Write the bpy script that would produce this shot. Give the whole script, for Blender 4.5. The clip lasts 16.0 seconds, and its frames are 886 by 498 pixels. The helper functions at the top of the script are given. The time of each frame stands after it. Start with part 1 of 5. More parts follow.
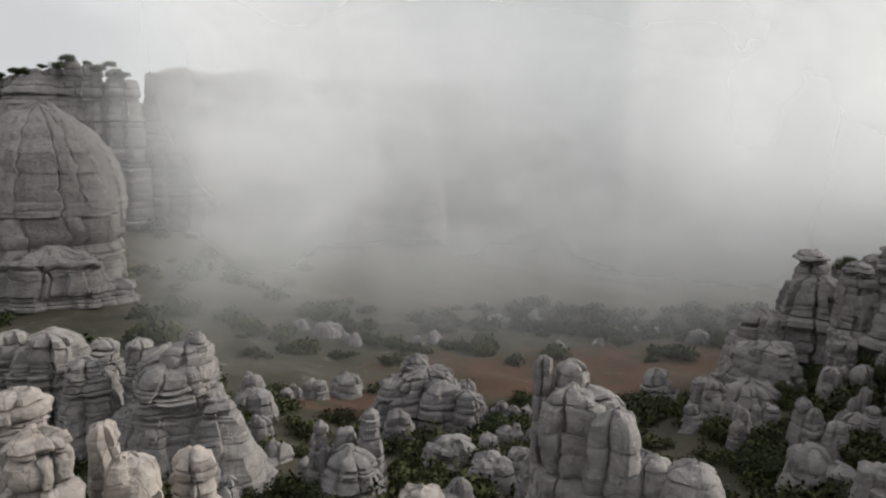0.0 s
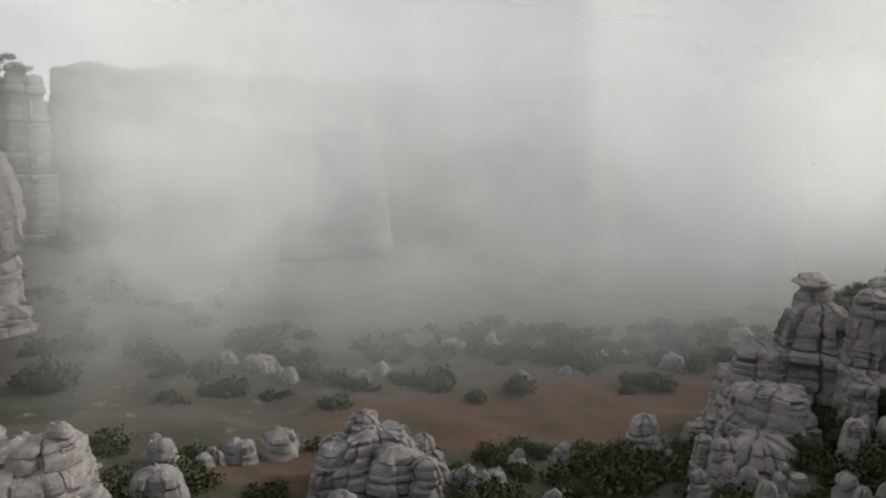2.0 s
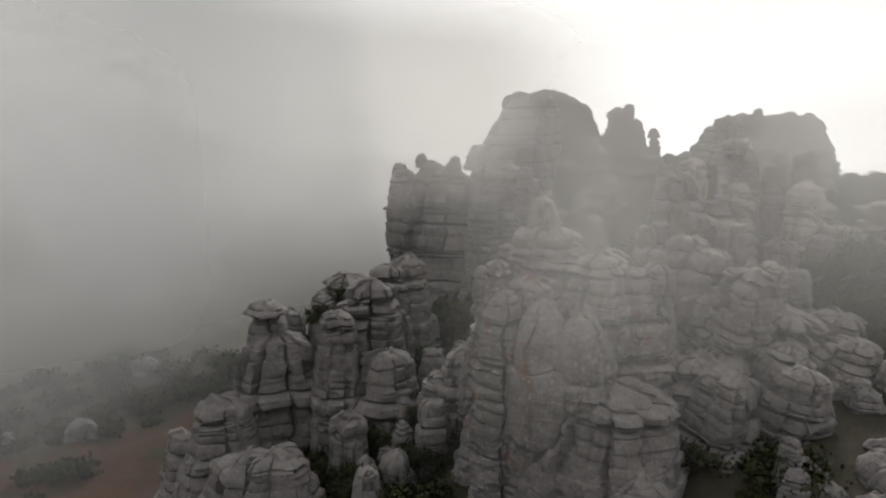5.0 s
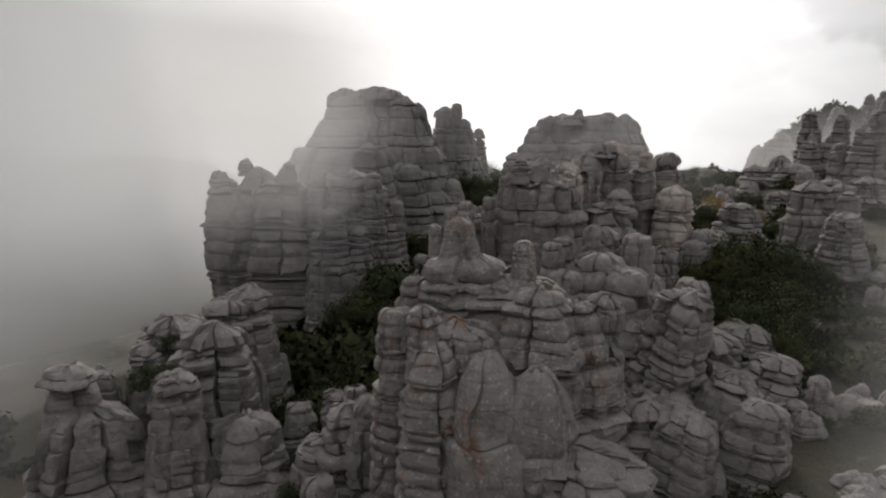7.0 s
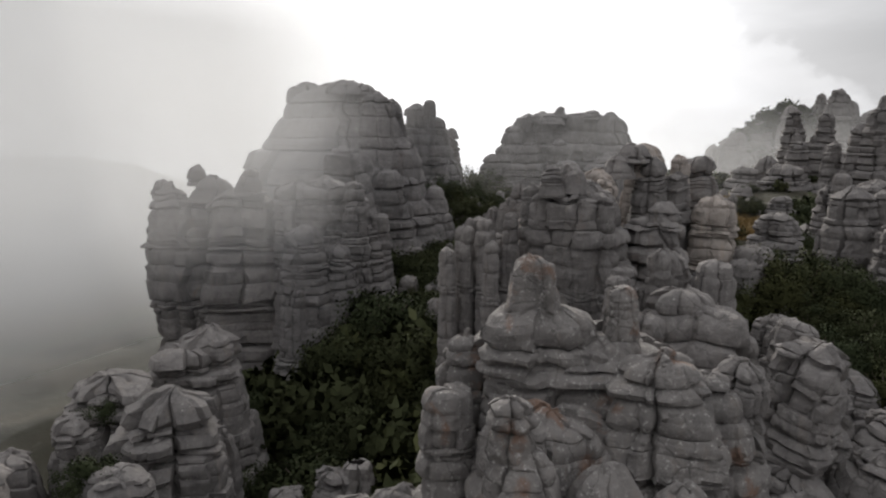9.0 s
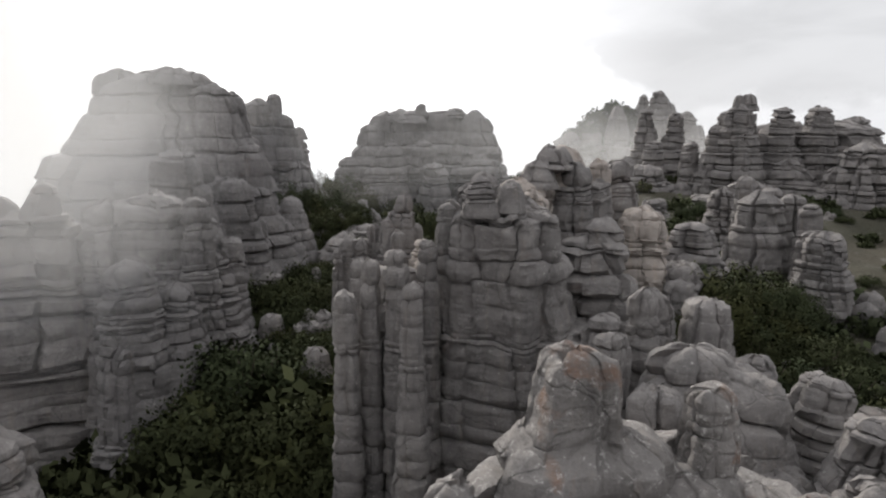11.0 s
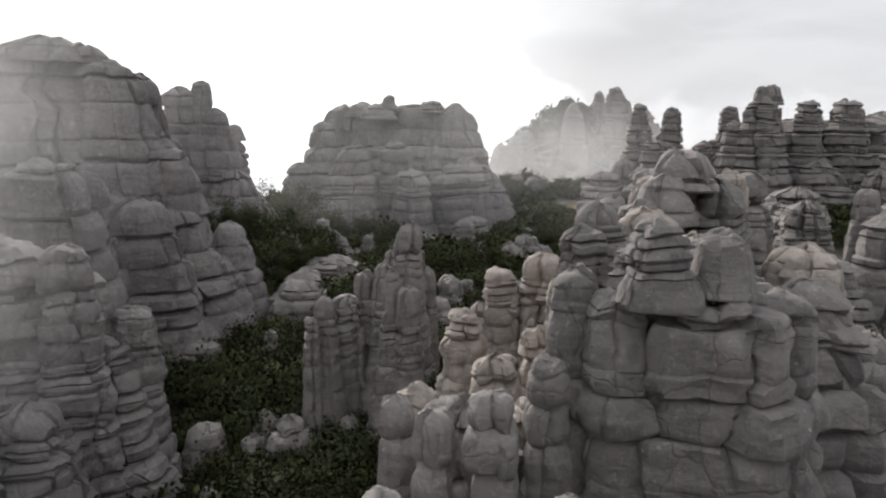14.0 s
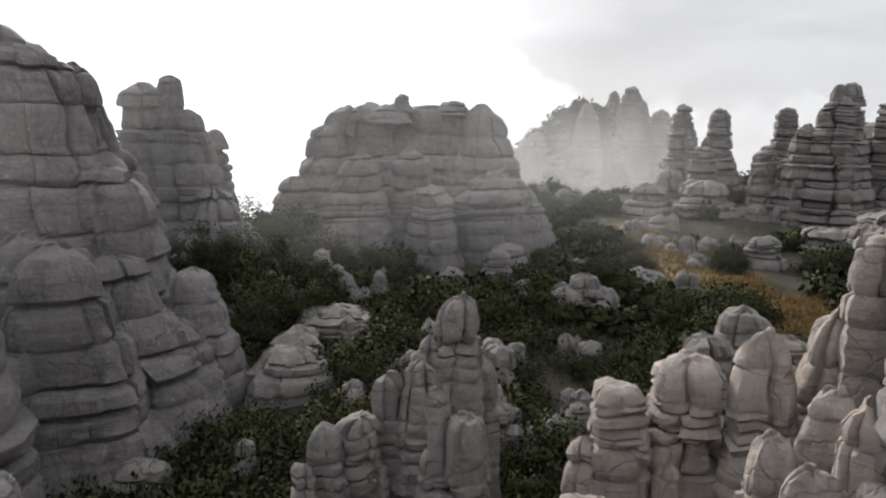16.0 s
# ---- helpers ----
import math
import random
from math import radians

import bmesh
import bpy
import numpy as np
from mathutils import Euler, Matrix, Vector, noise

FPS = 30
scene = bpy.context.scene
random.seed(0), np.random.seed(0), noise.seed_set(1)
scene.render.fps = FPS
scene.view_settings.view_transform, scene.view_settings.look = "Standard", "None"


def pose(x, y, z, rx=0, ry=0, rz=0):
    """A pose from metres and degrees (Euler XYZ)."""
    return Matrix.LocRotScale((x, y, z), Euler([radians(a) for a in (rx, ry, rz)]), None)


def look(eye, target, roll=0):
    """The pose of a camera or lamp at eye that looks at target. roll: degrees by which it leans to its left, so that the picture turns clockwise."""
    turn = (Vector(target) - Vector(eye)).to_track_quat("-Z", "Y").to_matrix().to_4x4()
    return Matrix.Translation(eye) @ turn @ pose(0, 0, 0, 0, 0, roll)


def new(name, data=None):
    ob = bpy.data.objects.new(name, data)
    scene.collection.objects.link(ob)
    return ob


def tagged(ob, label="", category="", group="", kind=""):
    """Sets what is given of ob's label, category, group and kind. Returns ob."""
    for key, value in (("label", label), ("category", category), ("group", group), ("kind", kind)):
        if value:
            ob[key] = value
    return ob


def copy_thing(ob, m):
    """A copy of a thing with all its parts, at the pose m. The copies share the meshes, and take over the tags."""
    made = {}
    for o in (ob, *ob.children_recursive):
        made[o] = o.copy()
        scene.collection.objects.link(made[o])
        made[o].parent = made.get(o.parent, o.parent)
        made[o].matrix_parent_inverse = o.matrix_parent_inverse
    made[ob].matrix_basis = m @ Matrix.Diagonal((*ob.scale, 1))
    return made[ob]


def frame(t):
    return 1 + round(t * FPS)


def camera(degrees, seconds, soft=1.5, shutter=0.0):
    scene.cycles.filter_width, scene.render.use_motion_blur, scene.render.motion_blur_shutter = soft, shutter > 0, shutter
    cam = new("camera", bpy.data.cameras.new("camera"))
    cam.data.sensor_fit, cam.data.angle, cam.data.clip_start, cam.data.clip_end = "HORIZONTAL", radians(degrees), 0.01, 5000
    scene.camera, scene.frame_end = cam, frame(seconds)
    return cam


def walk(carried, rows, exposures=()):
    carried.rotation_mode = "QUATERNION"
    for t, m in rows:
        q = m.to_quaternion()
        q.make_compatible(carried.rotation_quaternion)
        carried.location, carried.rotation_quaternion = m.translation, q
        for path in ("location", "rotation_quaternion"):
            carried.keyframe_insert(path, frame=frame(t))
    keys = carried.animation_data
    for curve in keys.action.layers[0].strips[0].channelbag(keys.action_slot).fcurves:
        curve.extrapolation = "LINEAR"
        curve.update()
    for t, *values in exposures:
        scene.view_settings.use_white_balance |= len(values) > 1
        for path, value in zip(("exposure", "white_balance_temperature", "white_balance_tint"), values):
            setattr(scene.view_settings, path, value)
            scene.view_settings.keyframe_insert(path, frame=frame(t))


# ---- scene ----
cam = camera(63.9, 16.0, 2.2)
METRES, EYE, TILT, LEAN, TURN = 130.0, 40.0, -8.75, -0.25, 0.0
ROWS = [
    (0.0, 0.0, 0.0, 0.0, -0.0, 0.0, -0.0),
    (0.5, -0.0021, 0.0304, 0.0066, 0.02, 0.03, 0.01),
    (1.0, -0.0035, 0.0609, 0.0127, 0.07, 0.06, 0.02),
    (1.5, -0.0053, 0.0913, 0.0203, -0.97, -0.01, 0.2),
    (2.0, -0.0079, 0.1223, 0.0276, -4.71, -0.13, 0.65),
    (2.5, -0.0089, 0.1526, 0.0346, -13.03, -0.41, 1.91),
    (3.0, -0.0113, 0.1857, 0.0432, -19.73, -0.84, 2.91),
    (3.5, -0.0088, 0.2181, 0.0495, -29.59, -1.6, 4.33),
    (4.0, -0.0081, 0.2495, 0.0568, -38.08, -2.43, 5.44),
    (4.5, -0.0002, 0.2799, 0.063, -42.24, -2.9, 5.97),
    (5.0, 0.0067, 0.3106, 0.0691, -55.85, -4.6, 7.14),
    (7.5, 0.0872, 0.4316, 0.0915, -74.44, -7.3, 8.28),
    (8.0, 0.1095, 0.4509, 0.0947, -76.09, -7.58, 8.36),
    (8.5, 0.1334, 0.4688, 0.0978, -77.21, -7.76, 8.42),
    (11.0, 0.2701, 0.5371, 0.1077, -92.38, -10.05, 8.53),
    (11.5, 0.2989, 0.5475, 0.1094, -97.26, -10.81, 8.5),
    (12.0, 0.329, 0.5557, 0.1103, -97.31, -10.82, 8.52),
    (12.5, 0.3593, 0.5621, 0.1109, -97.34, -10.84, 8.55),
    (13.0, 0.3905, 0.567, 0.1112, -97.35, -10.83, 8.56),
    (13.5, 0.4222, 0.571, 0.1114, -97.84, -10.93, 8.56),
    (14.0, 0.4545, 0.5738, 0.1111, -97.87, -10.92, 8.6),
    (14.5, 0.4869, 0.5757, 0.1115, -97.89, -10.91, 8.56),
    (15.0, 0.5195, 0.5763, 0.1136, -97.87, -10.9, 8.59),
    (15.5, 0.5517, 0.5768, 0.1154, -97.9, -10.9, 8.57),
    (16.0, 0.5841, 0.5767, 0.1163, -97.9, -10.92, 8.51),
]
walk(
    cam,
    [(t, pose(0, 0, EYE, TILT, LEAN, TURN) @ pose(METRES * x, METRES * y, METRES * z, 90 + pitch, roll, yaw)) for t, x, y, z, yaw, pitch, roll in ROWS],
    [(0.0, -0.06, 6350, 9), (1.5, -0.06, 6400, 9), (2.5, -0.2, 6450, 9), (4.0, -0.42, 6550, 9), (5.0, -0.47, 6600, 10), (7.5, -0.46, 6450, 11), (8.5, -0.42, 6400, 11), (11.0, 0.1, 6350, 11), (13.5, 0.12, 6350, 11), (16.0, 0.05, 6350, 11)],
)


# ---- light ----
SUN_AZ, SUN_EL = 74.0, 24.0
world = bpy.data.worlds.new("overcast_sky")
scene.world = world
world.use_nodes = True


def sky_nodes(tree):
    """Thin high cloud over a hazy sky, bright round the veiled sun, and a white bank of cloud low in the east."""
    nodes, links = tree.nodes, tree.links
    nodes.clear()
    out, back = nodes.new("ShaderNodeOutputWorld"), nodes.new("ShaderNodeBackground")
    sky = nodes.new("ShaderNodeTexSky")
    sky.sky_type, sky.sun_disc = "NISHITA", False
    sky.sun_elevation, sky.sun_rotation, sky.dust_density = radians(SUN_EL), radians(SUN_AZ), 4.0
    place = nodes.new("ShaderNodeTexCoord").outputs["Generated"]

    def span(value, lo, hi, to_lo, to_hi, kind="SMOOTHSTEP"):
        n = nodes.new("ShaderNodeMapRange")
        n.interpolation_type = kind
        for key, q in zip(("From Min", "From Max", "To Min", "To Max"), (lo, hi, to_lo, to_hi)):
            n.inputs[key].default_value = q
        links.new(value, n.inputs["Value"])
        return n.outputs["Result"]

    def maths(op, a, b):
        n = nodes.new("ShaderNodeMath")
        n.operation = op
        for socket, q in zip(n.inputs, (a, b)):
            if hasattr(q, "links"):
                links.new(q, socket)
            else:
                socket.default_value = q
        return n.outputs[0]

    def puffs(scale, stretch, detail, rough, bend):
        m, n = nodes.new("ShaderNodeMapping"), nodes.new("ShaderNodeTexNoise")
        m.inputs["Scale"].default_value = (1, 1, stretch)
        links.new(place, m.inputs["Vector"])
        n.inputs["Scale"].default_value, n.inputs["Detail"].default_value = scale, detail
        n.inputs["Roughness"].default_value, n.inputs["Distortion"].default_value = rough, bend
        links.new(m.outputs[0], n.inputs["Vector"])
        return n.outputs["Fac"]

    def toward(az, el):
        n = nodes.new("ShaderNodeVectorMath")
        n.operation = "DOT_PRODUCT"
        n.inputs[1].default_value = (math.sin(radians(az)) * math.cos(radians(el)), math.cos(radians(az)) * math.cos(radians(el)), math.sin(radians(el)))
        links.new(place, n.inputs[0])
        return n.outputs["Value"]

    parts = nodes.new("ShaderNodeSeparateXYZ")
    links.new(place, parts.inputs[0])
    up = parts.outputs["Z"]
    high = span(puffs(3.6, 3.2, 7, 0.55, 0.5), 0.36, 0.66, 0.86, 0.98)
    glow = span(toward(SUN_AZ, SUN_EL - 6), 0.78, 1.0, 0.90, GLOW)
    lit = maths("MULTIPLY", high, glow)
    lit = maths("MULTIPLY", lit, span(up, 0.24, 0.95, 1.0, ZENITH))
    # the low bank of cloud, with a billowing edge
    edge = span(toward(91, 4), 0.940, 0.994, 0.035, 0.150)
    edge = maths("ADD", edge, span(puffs(9.0, 1.6, 6, 0.55, 0.2), 0.25, 0.75, -0.045, 0.045, "LINEAR"))
    bank = span(maths("SUBTRACT", edge, up), -0.006, 0.022, 0.0, 1.0)
    lit = maths("ADD", lit, maths("MULTIPLY", bank, span(puffs(5.0, 2.0, 5, 0.5, 0.3), 0.3, 0.7, 0.10, 0.36)))
    thin = nodes.new("ShaderNodeMix")
    thin.data_type, thin.blend_type = "RGBA", "ADD"
    thin.inputs[0].default_value = 0.004
    links.new(lit, thin.inputs[6])
    links.new(sky.outputs["Color"], thin.inputs[7])
    links.new(thin.outputs[2], back.inputs["Color"])
    back.inputs["Strength"].default_value = 0.84
    links.new(back.outputs[0], out.inputs["Surface"])


GLOW, ZENITH = 2.0, 1.8
sky_nodes(world.node_tree)
sun = new("sun", bpy.data.lights.new("sun", "SUN"))
sun.data.energy, sun.data.angle, sun.data.color = 4.8, radians(14), (1.0, 0.94, 0.84)
sun.matrix_world = look((0, 0, 100), Vector((0, 0, 100)) - Vector((math.sin(radians(SUN_AZ)), math.cos(radians(SUN_AZ)), math.tan(radians(SUN_EL)))))


# ---- materials ----
class Nodes:
    """A small builder for node materials."""

    def __init__(self, name):
        self.mat = bpy.data.materials.new(name)
        self.mat.use_nodes = True
        self.tree = self.mat.node_tree
        self.bsdf = self.tree.nodes["Principled BSDF"]
        self.where = self.tree.nodes.new("ShaderNodeNewGeometry").outputs["Position"]

    def link(self, a, b):
        self.tree.links.new(a, b)

    def put(self, socket, value):
        if hasattr(value, "links"):
            self.link(value, socket)
        else:
            socket.default_value = value

    def scaled(self, sx, sy, sz):
        n = self.tree.nodes.new("ShaderNodeMapping")
        n.inputs["Scale"].default_value = (sx, sy, sz)
        self.link(self.where, n.inputs["Vector"])
        return n.outputs[0]

    def warped(self, scale, amount):
        n = self.tree.nodes.new("ShaderNodeTexNoise")
        n.inputs["Scale"].default_value, n.inputs["Detail"].default_value = scale, 3.0
        self.link(self.where, n.inputs["Vector"])
        m = self.tree.nodes.new("ShaderNodeVectorMath")
        m.operation = "MULTIPLY_ADD"
        self.link(n.outputs["Color"], m.inputs[0])
        m.inputs[1].default_value = (amount * 2, amount * 2, amount * 2)
        self.link(self.where, m.inputs[2])
        return m.outputs["Vector"]

    def noise(self, scale, detail=4.0, rough=0.55, warp=0.0, at=None):
        n = self.tree.nodes.new("ShaderNodeTexNoise")
        n.inputs["Scale"].default_value, n.inputs["Detail"].default_value = scale, detail
        n.inputs["Roughness"].default_value, n.inputs["Distortion"].default_value = rough, warp
        self.link(at or self.where, n.inputs["Vector"])
        return n.outputs["Fac"]

    def cells(self, scale, feature="F1", at=None):
        n = self.tree.nodes.new("ShaderNodeTexVoronoi")
        n.feature = feature
        n.inputs["Scale"].default_value = scale
        self.link(at or self.where, n.inputs["Vector"])
        return n.outputs["Distance"]

    def span(self, value, lo, hi, to_lo=0.0, to_hi=1.0):
        n = self.tree.nodes.new("ShaderNodeMapRange")
        for key, v in zip(("From Min", "From Max", "To Min", "To Max"), (lo, hi, to_lo, to_hi)):
            n.inputs[key].default_value = v
        self.put(n.inputs["Value"], value)
        return n.outputs["Result"]

    def maths(self, op, a, b):
        n = self.tree.nodes.new("ShaderNodeMath")
        n.operation = op
        self.put(n.inputs[0], a)
        self.put(n.inputs[1], b)
        return n.outputs[0]

    def mix(self, fac, a, b, blend="MIX"):
        n = self.tree.nodes.new("ShaderNodeMix")
        n.data_type, n.blend_type = "RGBA", blend
        self.put(n.inputs[0], fac)
        self.put(n.inputs[6], a if hasattr(a, "links") else (*a, 1))
        self.put(n.inputs[7], b if hasattr(b, "links") else (*b, 1))
        return n.outputs[2]

    def attribute(self, name):
        n = self.tree.nodes.new("ShaderNodeAttribute")
        n.attribute_name = name
        return n.outputs["Fac"]

    def done(self, colour, rough, height=None, depth=0.1, strength=1.0):
        self.put(self.bsdf.inputs["Base Color"], colour if hasattr(colour, "links") else (*colour, 1))
        self.put(self.bsdf.inputs["Roughness"], rough)
        self.bsdf.inputs["Specular IOR Level"].default_value = 0.25
        if height is not None:
            b = self.tree.nodes.new("ShaderNodeBump")
            b.inputs["Distance"].default_value, b.inputs["Strength"].default_value = depth, strength
            self.link(height, b.inputs["Height"])
            self.link(b.outputs[0], self.bsdf.inputs["Normal"])
        return self.mat


def limestone(name="limestone", crust=0.30, rusty=0.35, rust_from=0.67, tint=(1.0, 1.0, 1.0), warm=0.35):
    """Grey weathered limestone: rain streaks down the faces, pale crusts, dark films, rust where water seeps."""
    n = Nodes(name)

    def dyed(r, g, b):
        r, g, b = 0.88 * r, 0.88 * g, 0.89 * b
        return (r * tint[0], g * tint[1], b * tint[2])

    tone = n.noise(0.10, 5)
    mottled = n.noise(0.55, 8, 0.62)
    grain = n.noise(6.0, 6, 0.70)
    beds = n.noise(1.0, 4, 0.5, 0.4, n.scaled(0.25, 0.25, 2.2))
    streaks = n.noise(1.0, 6, 0.62, 0.25, n.scaled(1.6, 1.6, 0.10))
    washes = n.noise(1.0, 4, 0.55, 0.3, n.scaled(0.45, 0.45, 0.06))
    piece = n.tree.nodes.new("ShaderNodeObjectInfo").outputs["Random"]
    col = n.mix(n.span(tone, 0.35, 0.65), dyed(0.150, 0.139, 0.135), dyed(0.225, 0.207, 0.197))
    col = n.mix(n.span(piece, 0, 1, 0.0, 0.3), col, dyed(0.255, 0.238, 0.226))
    col = n.mix(n.span(mottled, 0.47, 0.32, 0.0, 0.6), col, dyed(0.092, 0.086, 0.083))
    col = n.mix(n.span(mottled, 0.55, 0.72, 0.0, 0.6), col, dyed(0.285, 0.268, 0.256))
    col = n.mix(n.span(beds, 0.44, 0.30, 0.0, 0.4), col, dyed(0.105, 0.098, 0.094))
    col = n.mix(n.span(washes, 0.52, 0.66, 0.0, 0.55), col, dyed(0.108, 0.102, 0.100))
    col = n.mix(n.span(streaks, 0.55, 0.70, 0.0, 0.6), col, dyed(0.080, 0.075, 0.074))
    col = n.mix(n.span(streaks, 0.44, 0.30, 0.0, warm), col, dyed(0.262, 0.217, 0.178))
    lichen = n.maths("MULTIPLY", n.span(n.noise(2.2, 7, 0.7, 0.6), 0.57, 0.63), n.span(tone, 0.40, 0.55))
    col = n.mix(n.maths("MULTIPLY", lichen, 0.4), col, (0.358, 0.338, 0.315))
    spots = n.span(n.cells(1.9), 0.16, 0.08)
    col = n.mix(n.maths("MULTIPLY", spots, n.span(n.noise(0.35, 3), 0.55, 0.62, 0.0, 0.8)), col, (0.45, 0.43, 0.41))
    rust = n.span(n.noise(0.4, 5, 0.6, 0.4), rust_from, rust_from + 0.08, 0.0, rusty)
    col = n.mix(rust, col, (0.179, 0.095, 0.058))
    col = n.mix(0.22, col, n.mix(grain, (0.06, 0.057, 0.056), (0.310, 0.292, 0.280)))
    bent = n.warped(0.6, 0.8)
    cracks = n.span(n.cells(0.30, "DISTANCE_TO_EDGE", bent), 0.0, 0.016)
    col = n.mix(n.span(cracks, 0.0, 1.0, 0.35, 0.0), col, (0.045, 0.042, 0.040))
    col = n.mix(n.span(n.noise(3.5, 6, 0.75), 0.56, 0.66, 0.0, crust), col, (0.40, 0.385, 0.37))
    h = n.maths("ADD", n.maths("MULTIPLY", mottled, 0.5), n.maths("MULTIPLY", grain, 0.16))
    h = n.maths("ADD", h, n.maths("MULTIPLY", n.cells(1.3, "F1", n.scaled(1, 1, 1.3)), 0.16))
    h = n.maths("ADD", h, n.maths("MULTIPLY", beds, 0.30))
    h = n.maths("ADD", h, n.maths("MULTIPLY", streaks, 0.22))
    h = n.maths("ADD", h, n.maths("MULTIPLY", cracks, 0.06))
    return n.done(col, 0.92, h, 0.5)


def earth():
    n = Nodes("scrubby_ground")
    big, fine = n.noise(0.09, 6, 0.6), n.noise(1.4, 7, 0.7)
    col = n.mix(n.span(big, 0.35, 0.65), (0.026, 0.027, 0.016), (0.052, 0.045, 0.031))
    col = n.mix(n.span(fine, 0.45, 0.7, 0, 0.7), col, (0.046, 0.042, 0.031))
    col = n.mix(n.span(n.noise(0.35, 6, 0.65), 0.6, 0.7, 0, 0.8), col, (0.12, 0.115, 0.107))
    red = n.mix(fine, (0.045, 0.024, 0.015), (0.082, 0.046, 0.029))
    red = n.mix(n.span(n.noise(0.22, 5), 0.48, 0.64, 0, 0.85), red, (0.036, 0.034, 0.018))
    col = n.mix(n.attribute("red_earth"), col, red)
    straw = n.mix(fine, (0.16, 0.11, 0.05), (0.27, 0.195, 0.095))
    col = n.mix(n.attribute("dry_grass"), col, straw)
    return n.done(col, 0.95, n.maths("ADD", fine, n.maths("MULTIPLY", n.noise(6, 5), 0.4)), 0.3)


def leaf_material(name, dark, light):
    n = Nodes(name)
    island = n.tree.nodes.new("ShaderNodeNewGeometry").outputs["Random Per Island"]
    col = n.mix(island, dark, light)
    plant = n.tree.nodes.new("ShaderNodeObjectInfo").outputs["Random"]
    col = n.mix(n.span(plant, 0, 1, 0, 0.45), col, (0.05, 0.047, 0.02))
    n.done(col, 0.85)
    n.bsdf.inputs["Specular IOR Level"].default_value = 0.05
    return n.mat


def bark():
    n = Nodes("bark")
    f = n.noise(5, 5, 0.6, 0, n.scaled(1, 1, 0.25))
    return n.done(n.mix(f, (0.05, 0.04, 0.032), (0.15, 0.125, 0.10)), 0.95, f, 0.05)


LIMESTONE, LICHENED = limestone(), limestone("lichened_limestone", 0.85, 0.85, 0.60, (1.0, 1.0, 0.99))
# bluish grey stone, its tint also lowered to hold the shade on these rocks
SHADED_GREY = limestone("shaded_blue_grey_limestone", 0.25, 0.3, 0.68, (0.86, 0.87, 0.895), 0.25)
# cream stone, its tint raised so that the sunlight is in the colour
SUNLIT_CREAM = limestone("sunlit_cream_limestone", 0.45, 0.5, 0.66, (2.1, 1.98, 1.84), 0.55)
EARTH, BARK = earth(), bark()
LEAF = leaf_material("evergreen_leaves", (0.031, 0.039, 0.021), (0.044, 0.054, 0.027))
LEAF_PALE = leaf_material("olive_leaves", (0.036, 0.043, 0.018), (0.056, 0.061, 0.027))


def mist_material(name, density, scale, span_lo, span_hi, least=0.5):
    """Thin drifting mist: white droplets that scatter light both ways, mostly see-through."""
    n = Nodes(name)
    tree = n.tree
    tree.nodes.remove(n.bsdf)
    out = tree.nodes["Material Output"]
    puff = n.noise(scale, 3, 0.45, 0.4)
    soft = n.span(puff, span_lo, span_hi, least, 1.0)
    soft.node.interpolation_type = "SMOOTHERSTEP"
    veil = n.maths("MULTIPLY", soft, n.attribute("veil"))
    veil = n.maths("MULTIPLY", veil, density)
    front, back, both = (tree.nodes.new(k) for k in ("ShaderNodeBsdfDiffuse", "ShaderNodeBsdfTranslucent", "ShaderNodeAddShader"))
    for s in (front, back):
        s.inputs["Color"].default_value = MIST_WHITE
    n.link(front.outputs[0], both.inputs[0])
    n.link(back.outputs[0], both.inputs[1])
    clear, blend = tree.nodes.new("ShaderNodeBsdfTransparent"), tree.nodes.new("ShaderNodeMixShader")
    n.link(veil, blend.inputs[0])
    n.link(clear.outputs[0], blend.inputs[1])
    n.link(both.outputs[0], blend.inputs[2])
    n.link(blend.outputs[0], out.inputs["Surface"])
    return n.mat


MIST_WHITE = (0.47, 0.47, 0.47, 1)


# ---- numeric noise ----
def hashed(ix, iy, iz, seed):
    h = (ix.astype(np.int64) * 374761393 + iy.astype(np.int64) * 668265263 + iz.astype(np.int64) * 2147483647 + seed * 974634) & 0x7FFFFFFF
    h = ((h ^ (h >> 13)) * 1274126177) & 0x7FFFFFFF
    h = ((h ^ (h >> 16)) * 668265263) & 0x7FFFFFFF
    return (h & 0xFFFFF) / float(0xFFFFF)


def lattice(x, y, z, seed=0):
    """Smooth value noise, -1 to 1."""
    x0, y0, z0 = np.floor(x), np.floor(y), np.floor(z)
    u, v, w = x - x0, y - y0, z - z0
    u, v, w = (q * q * (3 - 2 * q) for q in (u, v, w))
    total = 0
    for i in (0, 1):
        for j in (0, 1):
            for k in (0, 1):
                weight = (u if i else 1 - u) * (v if j else 1 - v) * (w if k else 1 - w)
                total = total + weight * hashed(x0 + i, y0 + j, z0 + k, seed)
    return 2 * total - 1


def chipped(x, y, z, seed=0):
    """Flat facets at random slants, one to each bent cell: the look of broken stone."""
    x = x + 0.35 * lattice(x * 1.3, y * 1.3, z * 1.3, seed + 31)
    y = y + 0.35 * lattice(y * 1.3, z * 1.3, x * 1.3, seed + 32)
    z = z + 0.35 * lattice(z * 1.3, x * 1.3, y * 1.3, seed + 33)
    i, j, k = np.floor(x), np.floor(y), np.floor(z)
    total = 0.7 * (hashed(i, j, k, seed) - 0.5)
    for axis, (q, c) in enumerate(((x, i), (y, j), (z, k))):
        total = total + (q - c - 0.5) * (hashed(i, j, k, seed + 50 + axis) - 0.5) * 1.8
    return total


def fractal(x, y, z, octaves=3, seed=0):
    total, size = 0, 1.0
    for o in range(octaves):
        total = total + lattice(x * 2 ** o, y * 2 ** o, z * 2 ** o, seed + o) * size
        size *= 0.5
    return total


